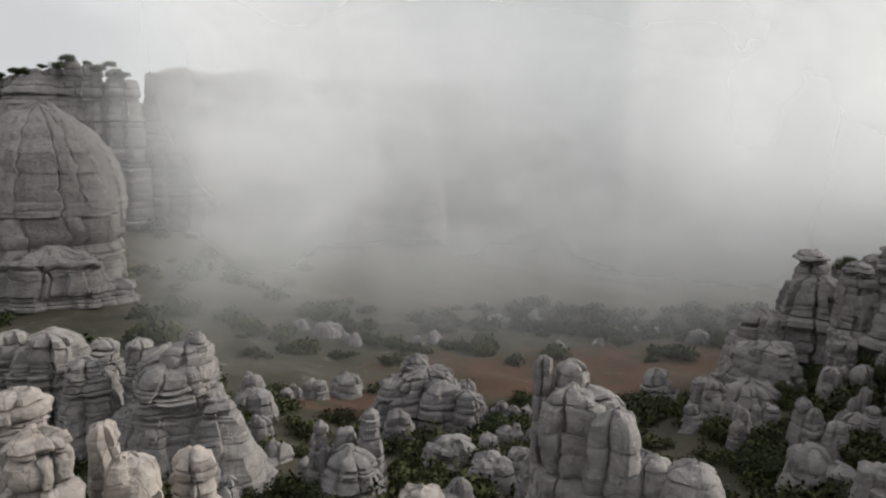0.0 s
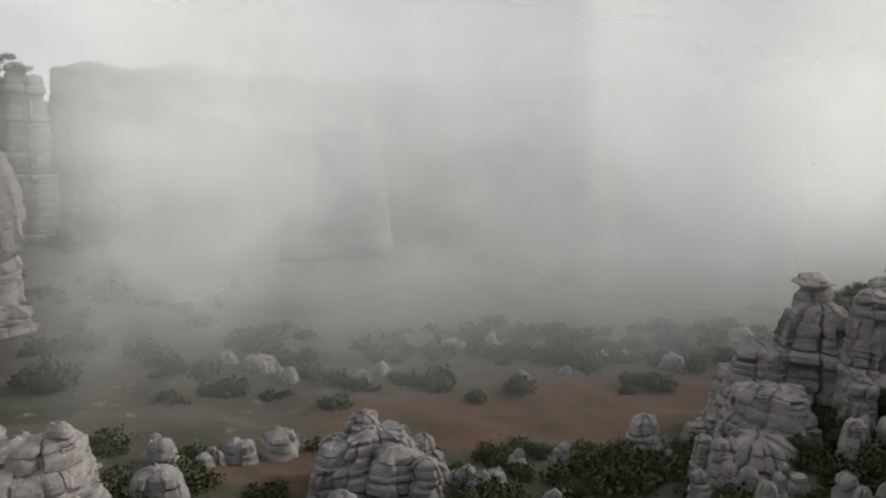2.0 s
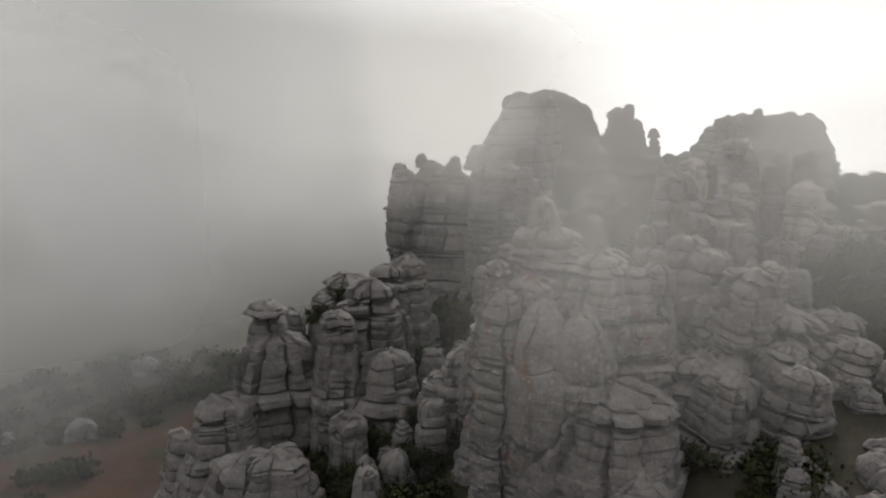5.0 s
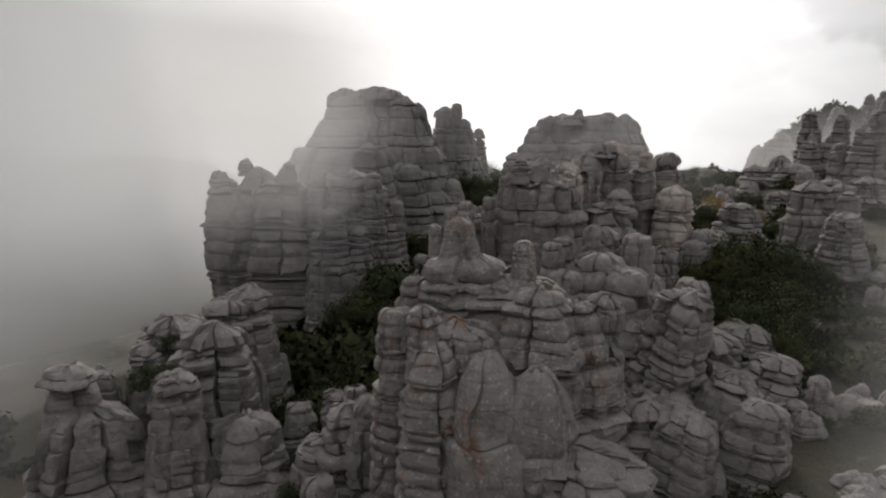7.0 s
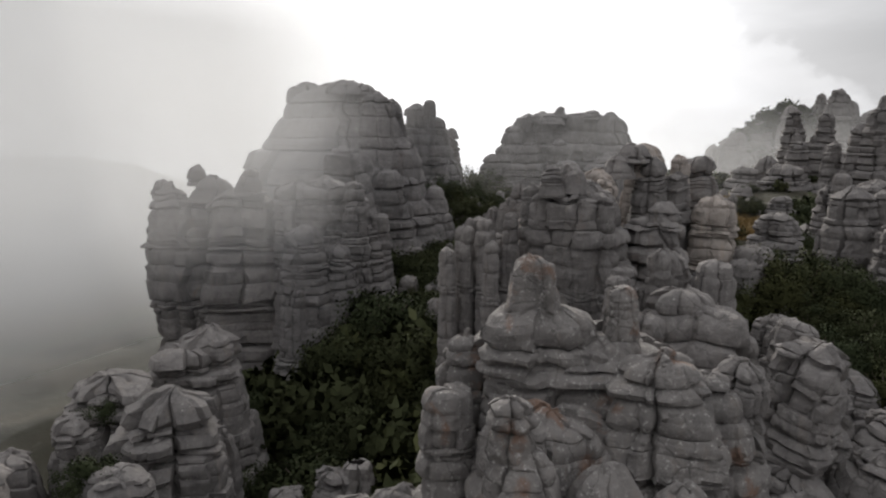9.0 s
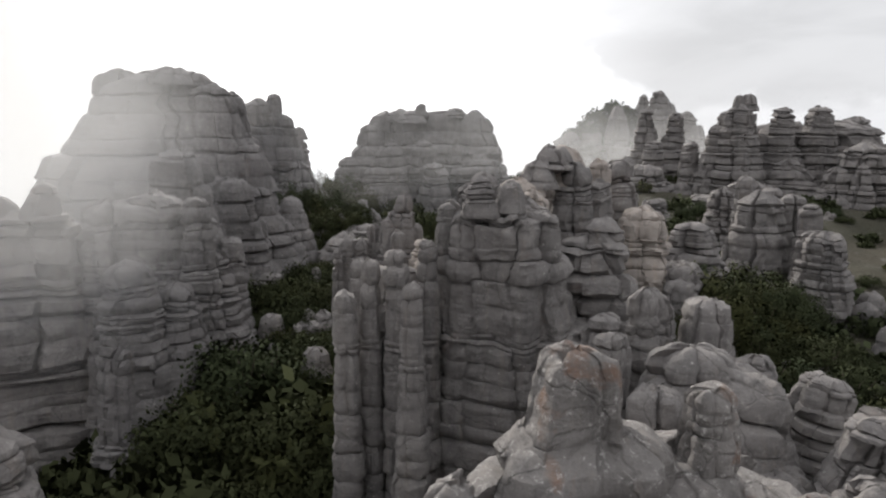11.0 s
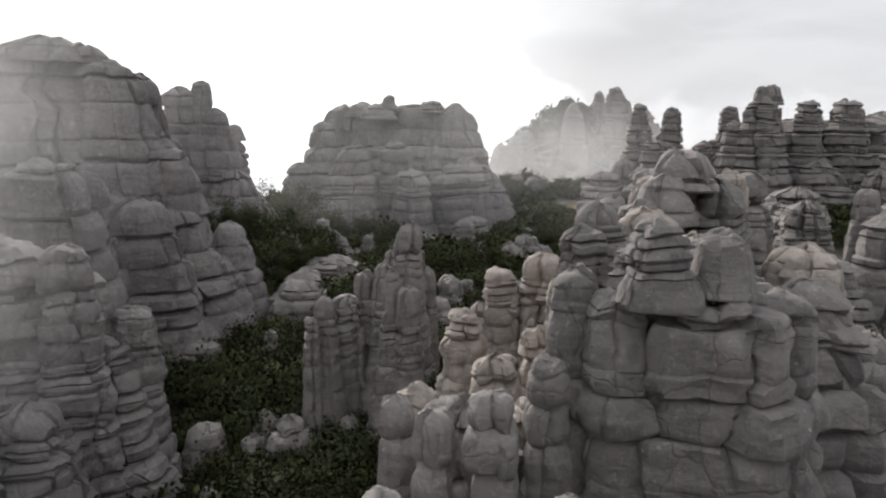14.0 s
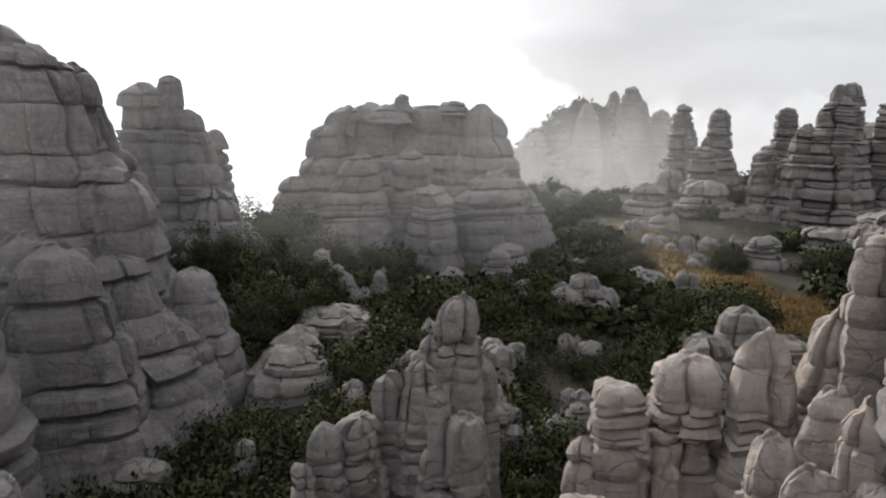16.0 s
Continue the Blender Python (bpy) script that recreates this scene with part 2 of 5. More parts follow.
# ---- the ground ----
# heights of the land at places spread over it: x, y, z, reach
LAND = (
    (0, 0, 14, 30), (-60, 20, 16, 40), (60, 10, 20, 30), (0, 45, 11, 20), (-30, 60, 9, 18), (25, 70, 9, 14),
    (0, 80, 4, 20), (5, 110, 1.0, 25), (40, 120, 1.0, 25), (40, 90, 6, 12), (50, 70, 14, 12), (62, 88, 12, 12),
    (75, 62, 22, 14), (72, 45, 23, 18), (57, 52, 21, 10), (95, 84, 24.5, 12), (110, 60, 26, 18), (120, 80, 28, 12), (100, 30, 29, 25),
    (145, 45, 29.5, 25), (145, 80, 32, 20), (180, 25, 34, 30), (90, 120, 5, 14), (-80, 122, 4, 28), (-100, 180, 6, 26), (20, 220, 0, 40), (110, 200, 0, 40),
)
HILLS = ((-118, 238, 8, 30), (-150, 340, 30, 48), (-60, 380, 44, 58), (40, 400, 44, 60), (130, 390, 40, 55), (210, 350, 28, 50), (368, -40, 70, 20), (362, -14, 46, 15), (360, 6, 46, 12))


def land(x, y):
    x, y = np.asarray(x, float), np.asarray(y, float)
    total, weight = 1e-6 * 12.0, 1e-6
    for px, py, pz, reach in LAND:
        w = np.exp(-((x - px) ** 2 + (y - py) ** 2) / (2 * reach * reach)) + 0.002 / (1 + ((x - px) ** 2 + (y - py) ** 2) / 2500)
        total, weight = total + w * pz, weight + w
    z = total / weight
    for px, py, pz, reach in HILLS:
        z = z + pz * np.exp(-((x - px) ** 2 + (y - py) ** 2) / (2 * reach * reach))
    # the plateau ends in steep slopes east and north
    over = np.maximum(np.minimum(np.maximum(x - 200 + 14 * np.sin(y / 19), (x - 172) + 0.9 * (y - 62)), (x - 150) - 1.2 * (y - 100)), y - 700)
    over = np.maximum(over, np.maximum(-x - 260, -y - 160))
    over = np.maximum(over, 0)
    return z - 0.42 * over ** 2 / (over + 25) + 0.7 * fractal(x / 9, y / 9, 0 * x, 3, 5)


def patch(x, y, spots):
    total = np.full_like(x, -9.0)
    for px, py, rx, ry in spots:
        total = np.maximum(total, 1.25 - np.hypot((x - px) / rx, (y - py) / ry))
    return np.clip((total + 0.35 * fractal(x / 5, y / 5, 0 * x, 3, 9)) * 2.2, 0, 1)


def grid_mesh(name, xs, ys):
    gx, gy = np.meshgrid(xs, ys, indexing="ij")
    gz = land(gx, gy)
    n, m = gx.shape
    index = np.arange(n * m).reshape(n, m)
    faces = np.stack([index[:-1, :-1], index[1:, :-1], index[1:, 1:], index[:-1, 1:]], -1).reshape(-1, 4)
    mesh = bpy.data.meshes.new(name)
    mesh.from_pydata(np.stack([gx, gy, gz], -1).reshape(-1, 3).tolist(), [], faces.tolist())
    for key, spots in (("red_earth", RED), ("dry_grass", STRAW)):
        mesh.attributes.new(key, "FLOAT", "POINT").data.foreach_set("value", patch(gx, gy, spots).ravel().astype(np.float32))
    mesh.polygons.foreach_set("use_smooth", [True] * len(mesh.polygons))
    return mesh


RED = ((18, 112, 26, 12), (-12, 92, 12, 7), (40, 122, 22, 10))
STRAW = ((140, 43, 9, 5), (152, 42, 10, 4), (131, 42, 6, 4), (126, 38, 5, 3))
far = 1.28 ** np.arange(1, 19) * 12
ground = new("ground", grid_mesh("ground", np.concatenate([-110 - far[::-1], np.arange(-110, 220, 1.5), 220 + far]), np.concatenate([-30 - far[::-1], np.arange(-30, 235, 1.5), 235 + far])))
ground.data.materials.append(EARTH)
tagged(ground, "scrubby stony ground with reddish meadow and dry grass", "ground", kind="structure")


# ---- rocks ----
def bedding(layer, high, low, seed):
    """Bedding planes from high down to low, each with its depth of weathering: thick beds, with packets of thin ones."""
    rng = np.random.default_rng(seed)
    planes, z, thin = [], high, 0
    while z > low:
        if thin == 0 and rng.uniform() < 0.16:
            thin = int(rng.integers(2, 5))
        thick = layer * (rng.uniform(0.32, 0.55) if thin else rng.uniform(0.8, 2.1))
        thin = max(thin - 1, 0)
        z -= thick
        planes.append((z, float(rng.uniform(0.7, 1.25)) if rng.uniform() < 0.42 else float(rng.uniform(0.05, 0.35)), float(rng.normal())))
    return planes


def carried(rng, shape, fresh, calm=0.25):
    """Random values, one to each bed and block, that change fully only across the deep planes."""
    values = rng.normal(0, 1, shape)
    for b in range(1, shape[0]):
        if not fresh[b]:
            values[b] = values[b - 1] + calm * values[b]
    return values


def rock_mesh(name, x, y, z0, z1, rx, ry, yaw, top, layer, groove, cell, seed, planes, form):
    """One weathered limestone column: bedded, jointed into cushion-like blocks, with a worn top. x, y, z0 are its origin."""
    rng = np.random.default_rng(seed)
    height, r = z1 - z0, (rx + ry) / 2
    # beds from the top down, joints round the column
    inner = [q for q in planes if z0 + 0.3 < q[0] < z1 - 0.3]
    edges = [z1] + [q[0] for q in inner] + [z0]
    beds = np.array([a - b for a, b in zip(edges, edges[1:])])
    n_bed = len(beds)
    below = np.array([q[1] for q in inner] + [0.3])
    above = np.array([0.6] + [q[1] for q in inner])
    fresh = above > 0.5
    n_joint = int(np.clip(round(2 * math.pi * r / (1.3 * layer + 0.9) * rng.uniform(0.75, 1.15)), 4, 18))
    gap = 2 * math.pi / n_joint
    even = (np.arange(n_joint) + rng.uniform(-0.38, 0.38, n_joint)) * gap
    drift = np.cumsum(rng.normal(0, 0.16, (n_bed, n_joint)) * fresh[:, None], 0) * gap
    turn = even + np.clip(drift, -0.18 * gap, 0.18 * gap)
    n_v = int(np.clip(math.ceil(gap * r / (1.6 * cell)), 4, 10))
    v = 0.5 - 0.5 * np.cos(math.pi * np.arange(n_v) / n_v)
    rows = []
    z = height
    for b, thick in enumerate(beds):
        n_u = int(np.clip(math.ceil(thick / (1.5 * cell)), 3, 10))
        for k in range(n_u + 1):
            u = 0.5 - 0.5 * math.cos(math.pi * k / n_u)
            rows.append((b, u, z - u * thick))
        z -= thick
    rows.reverse()
    bed = np.array([q[0] for q in rows])
    u = np.array([q[1] for q in rows])[:, None]
    Z = np.array([q[2] for q in rows])[:, None]
    block = np.repeat(np.arange(n_joint), n_v)
    V = np.tile(v, n_joint)[None, :]
    left = turn[bed][:, block]
    right = np.concatenate([turn, turn[:, :1] + 2 * math.pi], 1)[bed][:, block + 1]
    T = left + V * (right - left)
    Z = Z + 0 * T
    T = T + 0.22 * gap * lattice(np.cos(left) * 1.5 + 7, np.sin(left) * 1.5, Z / 1.8, seed + 41) * (1 - V) + 0.22 * gap * lattice(np.cos(right) * 1.5 + 7, np.sin(right) * 1.5, Z / 1.8, seed + 41) * V
    S, cx, cy = np.clip(Z / height, 0, 1), np.cos(T), np.sin(T)
    ox, oy = rng.uniform(-50, 50, 2)
    thick = beds[bed][:, None]
    # plan and taper
    p = rng.uniform(2.4, 3.8)
    plan = (np.abs(cx) ** p + np.abs(cy) ** p) ** (-1 / p)
    plan = plan * (0.95 + 0.15 * lattice(cx * 1.2 + ox, cy * 1.2 + oy, S * 1.3, seed + 1))
    if form:
        taper = np.interp(S, [q[0] for q in form], [q[1] for q in form])
    else:
        taper = 1 - (1 - top) * S ** (rng.uniform(0.9, 1.5) if top >= 0.7 else rng.uniform(1.4, 2.1) if top > 0.42 else rng.uniform(0.8, 1.1))
    if not form and r < 5:
        taper = taper * (1 + 0.28 * (1 - S) ** 1.5)
    radius = r * plan * taper
    # blocks and beds stand proud or lie back; some of the highest blocks have gone
    step = min(0.075 * r, 0.42) * np.clip(taper, 0.25, 1.0)
    whole = rng.normal(0, 1, n_joint)
    shift = np.array([0.0] + [q[2] * (q[1] > 0.5) + 0.2 * q[2] for q in inner])
    radius = radius + step * (0.6 * carried(rng, (n_bed, n_joint), fresh)[bed][:, block] + 0.7 * whole[block][None, :] + 0.85 * shift[bed][:, None])
    tilt_v, tilt_u = carried(rng, (n_bed, n_joint), fresh), carried(rng, (n_bed, n_joint), fresh)
    radius = radius + step * (0.9 * tilt_v[bed][:, block] * (V - 0.5) + 0.5 * tilt_u[bed][:, block] * (u - 0.5))
    radius = np.maximum(radius, 0.22 * r * np.minimum(1, taper + 0.3))
    gone = (rng.uniform(0, 1, (n_bed, n_joint)) < 0.16) & (np.arange(n_bed)[:, None] < 0.25 * n_bed + 0.5) & (n_bed > 2) & (form is None)
    radius = radius * np.where(gone[bed][:, block], rng.uniform(0.7, 0.88), 1.0)
    # cushion-like swelling between the planes, rounded edges at bedding planes and joints
    span_v = (right - left) * radius
    swell = min(0.05 * r + 0.02, 0.22)
    radius = radius + swell * groove * (np.sqrt(np.clip(4 * u * (1 - u), 0, 1)) - 0.6) * np.maximum(above, below)[bed][:, None]
    for off, deep in ((u * thick, above[bed][:, None]), ((1 - u) * thick, below[bed][:, None])):
        ragged = np.clip(0.75 + 0.8 * lattice(cx * 2.3 + oy, cy * 2.3 + ox, Z / 6, seed + 21), 0.1, 1.4)
        radius = radius - groove * deep * ragged * min(0.10 * r + 0.08, 0.38 + 0.02 * r) * np.exp(-((off / (0.05 + 0.07 * deep)) ** 1.15))
    live = carried(rng, (n_bed, n_joint), fresh, 0.1)
    alive = np.where(live > -0.3, 0.35 + 0.45 * np.abs(live), 0.06)
    cleft = np.where(rng.uniform(0, 1, n_joint) < 0.22, 1.9, 0.0)
    alive = np.maximum(alive, cleft[None, :]) * (1.0 if height > 1.2 * r else 0.3)
    alive = np.concatenate([alive, alive[:, :1]], 1)
    near = np.where(V < 0.5, alive[bed][:, block], alive[bed][:, block + 1])
    off_v = np.minimum(V, 1 - V) * span_v
    crack = near * np.exp(-((off_v / (0.06 + 0.022 * gap * r)) ** 1.1))
    radius = radius - groove * crack * min(0.10 * r + 0.07, 0.45)
    # runnels worn down the faces by rain
    runnel = lattice(T * max(r, 1.0) / 0.55 + ox, 0 * T + 3.3, Z / 7.0, seed + 17)
    radius = radius - min(0.035 * r, 0.11) * np.abs(runnel) * np.clip(lattice(cx * 1.5 + ox, cy * 1.5, Z / 4, seed + 18) + 0.4, 0, 1)
    # worn top edge
    down = height - Z
    lip = min(0.30 * r, 0.8)
    radius = radius - lip * taper * np.exp(-((down / (0.35 * lip + 0.05)) ** 1.1)) - 0.14 * r * min(1.0, r / 3.0) * taper * np.exp(-((down / (0.9 * r)) ** 2))
    radius = np.maximum(radius, 0.12 * r)
    X, Y = radius * cx * (rx / r), radius * cy * (ry / r)
    if form:
        X = X + np.interp(S, [q[0] for q in form], [q[2] for q in form])
        Y = Y + np.interp(S, [q[0] for q in form], [q[3] for q in form])
    dip = rng.uniform(-0.025, 0.025, 2)
    Z = Z + (dip[0] * X + dip[1] * Y + 0.12 * layer * lattice(cx * 1.6 + ox, cy * 1.6 + oy, Z / (3 * layer), seed)) * np.clip(S * 3, 0, 1)
    # crown
    n_top = int(np.clip(r / (1.5 * cell), 4, 18))
    k = (np.arange(1, n_top) / n_top)[:, None]
    mx, my = X[-1].mean(), Y[-1].mean()
    CX, CY = mx + (X[-1] - mx) * (1 - k), my + (Y[-1] - my) * (1 - k)
    CZ = Z[-1] * (1 - k) + k * Z[-1].mean() + rng.uniform(0.08, 0.18) * r * taper[-1].mean() * (1 - (1 - k) ** 2)
    CZ = CZ + 0.12 * min(layer, 0.6 * r) * whole[block] * np.sin(k * math.pi) - (0.12 if height > 1.2 * r else 0.0) * crack[-1] * min(layer, r) * (1 - k) ** 5 + 0.10 * r * fractal((CX + ox) / (0.55 * r), (CY + oy) / (0.55 * r), 0 * CX, 2, seed + 77) * np.sin(k * math.pi / 2)
    lean = rng.uniform(-0.2, 0.2, 2) * r * taper[-1].mean()
    CX, CY = CX + lean[0] * k * k, CY + lean[1] * k * k
    X, Y, Z = np.vstack([X, CX]), np.vstack([Y, CY]), np.vstack([Z, CZ])
    # uneven weathering at two sizes
    wear = float(np.clip(0.5 * r, 0.6, 1.7))
    sx, sy, sz = X + ox * 3, Y + oy * 3, Z + seed % 97
    chip = min(0.085 * r, 0.2)
    big, fine = 0.65 * min(0.07 * r + 0.03, 0.55), min(0.03 * r + 0.012, 0.07)
    rough = lambda s, chip=chip: (
        big * fractal(sx / wear, sy / wear, sz / wear, 2, seed + s)
        + fine * fractal(sx / 0.55, sy / 0.55, sz / 0.55, 2, seed + s + 5)
        + 0.8 * fine * (0.5 - 1.6 * np.abs(lattice(sx / 0.8, sy / 0.8, sz / 0.8, seed + s + 9)))
        + chip * chipped(sx / (0.75 * wear), sy / (0.75 * wear), sz / (0.75 * wear), seed + s + 60)
        + 0.45 * chip * chipped(sx / (0.34 * wear), sy / (0.34 * wear), sz / (0.28 * wear), seed + s + 90)
    )
    slim = np.clip(np.vstack([taper, np.repeat(taper[-1:], n_top - 1, 0)]), 0.4, 1.0)
    X, Y = X + slim * rough(3), Y + slim * rough(13)
    Z = Z + np.clip((Z - 0.6 * height) / (0.4 * height), 0, 1) * 1.4 * slim * rough(23, 0.3 * chip)
    a = radians(yaw)
    X, Y = X * math.cos(a) - Y * math.sin(a), X * math.sin(a) + Y * math.cos(a)
    n, around = X.shape
    points = np.stack([X, Y, Z], -1).reshape(-1, 3)
    points = np.vstack([points, [[X[-1].mean(), Y[-1].mean(), Z[-1].mean() + 0.01]]])
    index = np.arange(n * around).reshape(n, around)
    nxt = np.roll(index, -1, 1)
    faces = np.stack([index[:-1], nxt[:-1], nxt[1:], index[1:]], -1).reshape(-1, 4).tolist()
    tip = len(points) - 1
    faces += [(int(i), int(j), tip) for i, j in zip(index[-1], nxt[-1])]
    mesh = bpy.data.meshes.new(name)
    mesh.from_pydata(points.tolist(), [], faces)
    mesh.polygons.foreach_set("use_smooth", [True] * len(mesh.polygons))
    mesh.set_sharp_from_angle(angle=radians(38))
    mesh.materials.append(LIMESTONE)
    return mesh


made_rocks = 0
FOOT = []
STRATA = {}


def crag(name, label):
    base = new(name)
    tagged(base, label, "rock formation")
    return base


def rock(thing, name, x, y, z0, z1, rx, ry, yaw, top, layer, groove, cell, form=None, wings=True):
    """Adds one column, slab or boulder to a crag; columns reach down into the ground. The columns of a crag share its beds."""
    global made_rocks
    made_rocks += 1
    floor = float(land(x, y))
    bedded = name in ("column", "buttress", "pinnacle", "pillar")
    if name in ("column", "buttress", "block"):
        layer = max(layer, 0.75)
    if not name.startswith("cap"):
        z0 = min(z0, floor - 0.6)
    z0 = min(z0, z1 - 0.4)
    if not thing.children:
        thing.location = (x, y, floor)
    if bedded and thing.name not in STRATA:
        STRATA[thing.name] = bedding(0.85 * layer if "massif" in thing.name or "cliff" in thing.name else max(0.62 * layer, 0.75), 70.0, -20.0, made_rocks + 3)
    planes = STRATA[thing.name] if bedded else bedding(layer, z1, z0, made_rocks * 5 + 1)
    ob = new(name, rock_mesh(name, x, y, z0, z1, rx, ry, yaw, top, layer, groove, cell, made_rocks * 7 + 11, planes, form))
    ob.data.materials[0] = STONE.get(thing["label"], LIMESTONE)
    ob.parent = thing
    ob.location = (x - thing.location.x, y - thing.location.y, z0 - thing.location.z)
    FOOT.append((x, y, max(rx, ry)))
    rise = z1 - max(z0, floor)
    if wings and thing["label"] not in PLAIN and name == "column" and rise > 4.5 and rx > 1.0:
        rng = np.random.default_rng(made_rocks)
        for k in range(2 if rise < 9 else 4):
            a, q = rng.uniform(0, 2 * math.pi), rng.uniform(0.35, 0.6)
            bx, by = x + 0.82 * rx * math.cos(a), y + 0.82 * ry * math.sin(a)
            rock(thing, "buttress", bx, by, z0, z1 - rise * rng.uniform(0.30, 0.75), rx * q, ry * q, yaw + rng.uniform(-40, 40), 0.6, layer * rng.uniform(0.6, 1.1), groove, cell * 1.9)
    return ob


PLAIN = (
    "overhanging limestone crag with three knobs on its crest",
    "near limestone stack with a lichened block balanced on top", "leaning grey limestone spire with rounded shoulders", "three stubby limestone towers with cracked caps",
    "square-shouldered grey limestone tower with a flat top", "thin limestone finger with a balanced boulder on top", "weathered limestone outcrop of heaped rounded blocks",
)
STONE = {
    # the valley blocks carry the shade under the fog in this darker tint
    "hazy grey limestone blocks on the valley side": SHADED_GREY,
    "dim limestone blocks beyond the reddish meadow": SHADED_GREY,
    "hazy limestone pinnacles on the valley floor": SHADED_GREY,
    "great grey layered limestone massif above the scrub": SHADED_GREY,
    "grey limestone wall of thick worn beds above a wooded gully": SHADED_GREY,
    "square-shouldered grey limestone tower with a flat top": SHADED_GREY,
    "domed grey limestone massif of thick horizontal beds": SHADED_GREY,
    "near limestone stack with a lichened block balanced on top": LICHENED,
    "jumbled limestone ridge of stacked cracked blocks": SUNLIT_CREAM,
    "three stubby limestone towers with cracked caps": SUNLIT_CREAM,
    "near cream limestone outcrop with rounded lichened tops": SUNLIT_CREAM,
}

thing = crag("limestone_massif", "great grey layered limestone massif above the scrub")
rock(thing, "column", 125.0, 101.1, 24.9, 49.2, 14.6, 11.6, -72, 0.55, 1.6, 1.0, 0.36, ((0, 1.12, 0, 0), (0.3, 1.06, 0, 0), (0.55, 0.93, 0, 0), (0.8, 0.74, 0, 0), (0.93, 0.6, 0, 0), (1, 0.48, 0, 0)), False)
rock(thing, "column", 121.0, 95.2, 31.4, 48.3, 7.14, 5.71, -67, 0.35, 1.4, 1.0, 0.22)
rock(thing, "column", 124.0, 106.4, 27.3, 49.8, 5.74, 5.16, -68, 0.6, 1.3, 1.0, 0.39)
rock(thing, "column", 125.0, 101.2, 39.4, 49.6, 5.59, 5.03, -71, 0.7, 1.2, 1.0, 0.40)
rock(thing, "cap_slab", 122.0, 99.3, 48.5, 50.2, 3.10, 3.10, -72, 0.95, 0.5, 1.0, 0.38)
rock(thing, "cap_slab", 122.0, 96.7, 48.5, 49.8, 1.74, 1.74, -74, 0.9, 0.5, 1.0, 0.38)
rock(thing, "column", 122.0, 94.2, 30.1, 47.8, 3.71, 3.34, -75, 0.6, 1.4, 1.0, 0.39)
rock(thing, "column", 124.0, 93.3, 32.4, 47.7, 3.33, 3.33, -71, 0.5, 1.4, 1.0, 0.24)
rock(thing, "column", 106.0, 94.0, 30.6, 41.1, 4.13, 3.30, -72, 0.8, 1.2, 1.0, 0.31)
rock(thing, "column", 112.0, 90.4, 30.1, 38.2, 3.90, 3.51, -76, 0.6, 1.3, 1.0, 0.35)
rock(thing, "column", 116.0, 88.9, 30.2, 37.0, 4.51, 3.61, -78, 0.45, 1.3, 1.0, 0.37)
rock(thing, "column", 116.0, 86.8, 28.1, 33.8, 1.97, 1.58, -75, 0.7, 1.2, 1.0, 0.22)
rock(thing, "column", 113.0, 88.3, 29.6, 33.3, 1.45, 1.16, -72, 0.75, 1.5, 1.0, 0.20)
rock(thing, "column", 119.0, 85.5, 30.3, 35.6, 2.55, 2.04, -78, 0.5, 1.2, 1.0, 0.23)
thing = crag("limestone_wall", "grey limestone wall of thick worn beds above a wooded gully")
rock(thing, "column", 94.0, 92.7, 26.1, 37.9, 3.62, 2.90, -69, 0.85, 1.0, 1.0, 0.25)
rock(thing, "column", 96.0, 90.0, 26.6, 36.3, 2.81, 2.25, -72, 0.7, 1.0, 1.0, 0.26)
rock(thing, "column", 93.0, 95.3, 26.5, 37.5, 3.22, 2.58, -66, 0.8, 1.0, 1.0, 0.24)
rock(thing, "column", 95.0, 88.4, 26.3, 33.4, 3.16, 2.52, -74, 0.6, 0.9, 1.0, 0.26)
rock(thing, "column", 87.0, 91.8, 27.2, 33.7, 2.59, 2.07, -67, 0.75, 0.8, 1.0, 0.21)
rock(thing, "column", 90.0, 89.8, 27.0, 31.4, 3.04, 2.43, -70, 0.6, 0.8, 1.0, 0.23)
rock(thing, "column", 93.0, 88.5, 29.3, 38.0, 1.80, 1.44, -67, 0.7, 0.9, 1.0, 0.16)
rock(thing, "column", 96.0, 86.9, 28.9, 34.2, 1.60, 1.28, -72, 0.7, 0.9, 1.0, 0.18)
thing = crag("limestone_tower", "square-shouldered grey limestone tower with a flat top")
rock(thing, "column", 144.0, 91.8, 33.9, 48.5, 1.74, 1.74, -77, 0.7, 1.6, 1.0, 0.35)
rock(thing, "column", 144.0, 94.3, 33.9, 47.6, 2.97, 2.97, -75, 0.85, 1.6, 1.0, 0.35)
rock(thing, "column", 145.0, 90.7, 33.1, 45.4, 3.29, 3.29, -78, 0.5, 1.6, 1.0, 0.36)
rock(thing, "column", 143.0, 88.5, 31.7, 38.3, 4.57, 4.57, -80, 0.5, 1.6, 1.0, 0.36)
thing = crag("limestone_finger", "thin limestone finger with a balanced boulder on top")
rock(thing, "column", 155.0, 89.8, 37.3, 42.0, 1.81, 1.81, -80, 0.6, 0.8, 1.0, 0.42)
rock(thing, "cap_boulder", 155.0, 90.0, 41.8, 43.8, 1.11, 1.11, -80, 0.8, 0.9, 1.0, 0.41)
rock(thing, "column", 155.0, 90.0, 33.7, 39.1, 2.55, 2.55, -80, 0.6, 1.2, 1.0, 0.42)
thing = crag("limestone_massif", "domed grey limestone massif of thick horizontal beds")
rock(thing, "column", 164.0, 68.0, 25.7, 46.0, 15.6, 11.5, -96, 0.55, 1.5, 1.0, 0.34, ((0, 1.08, 0, 0), (0.35, 1.0, 0, 0), (0.62, 0.9, 0, 0), (0.82, 0.78, 0, 0), (0.93, 0.62, 0, 0), (1, 0.42, 0, 0)), False)
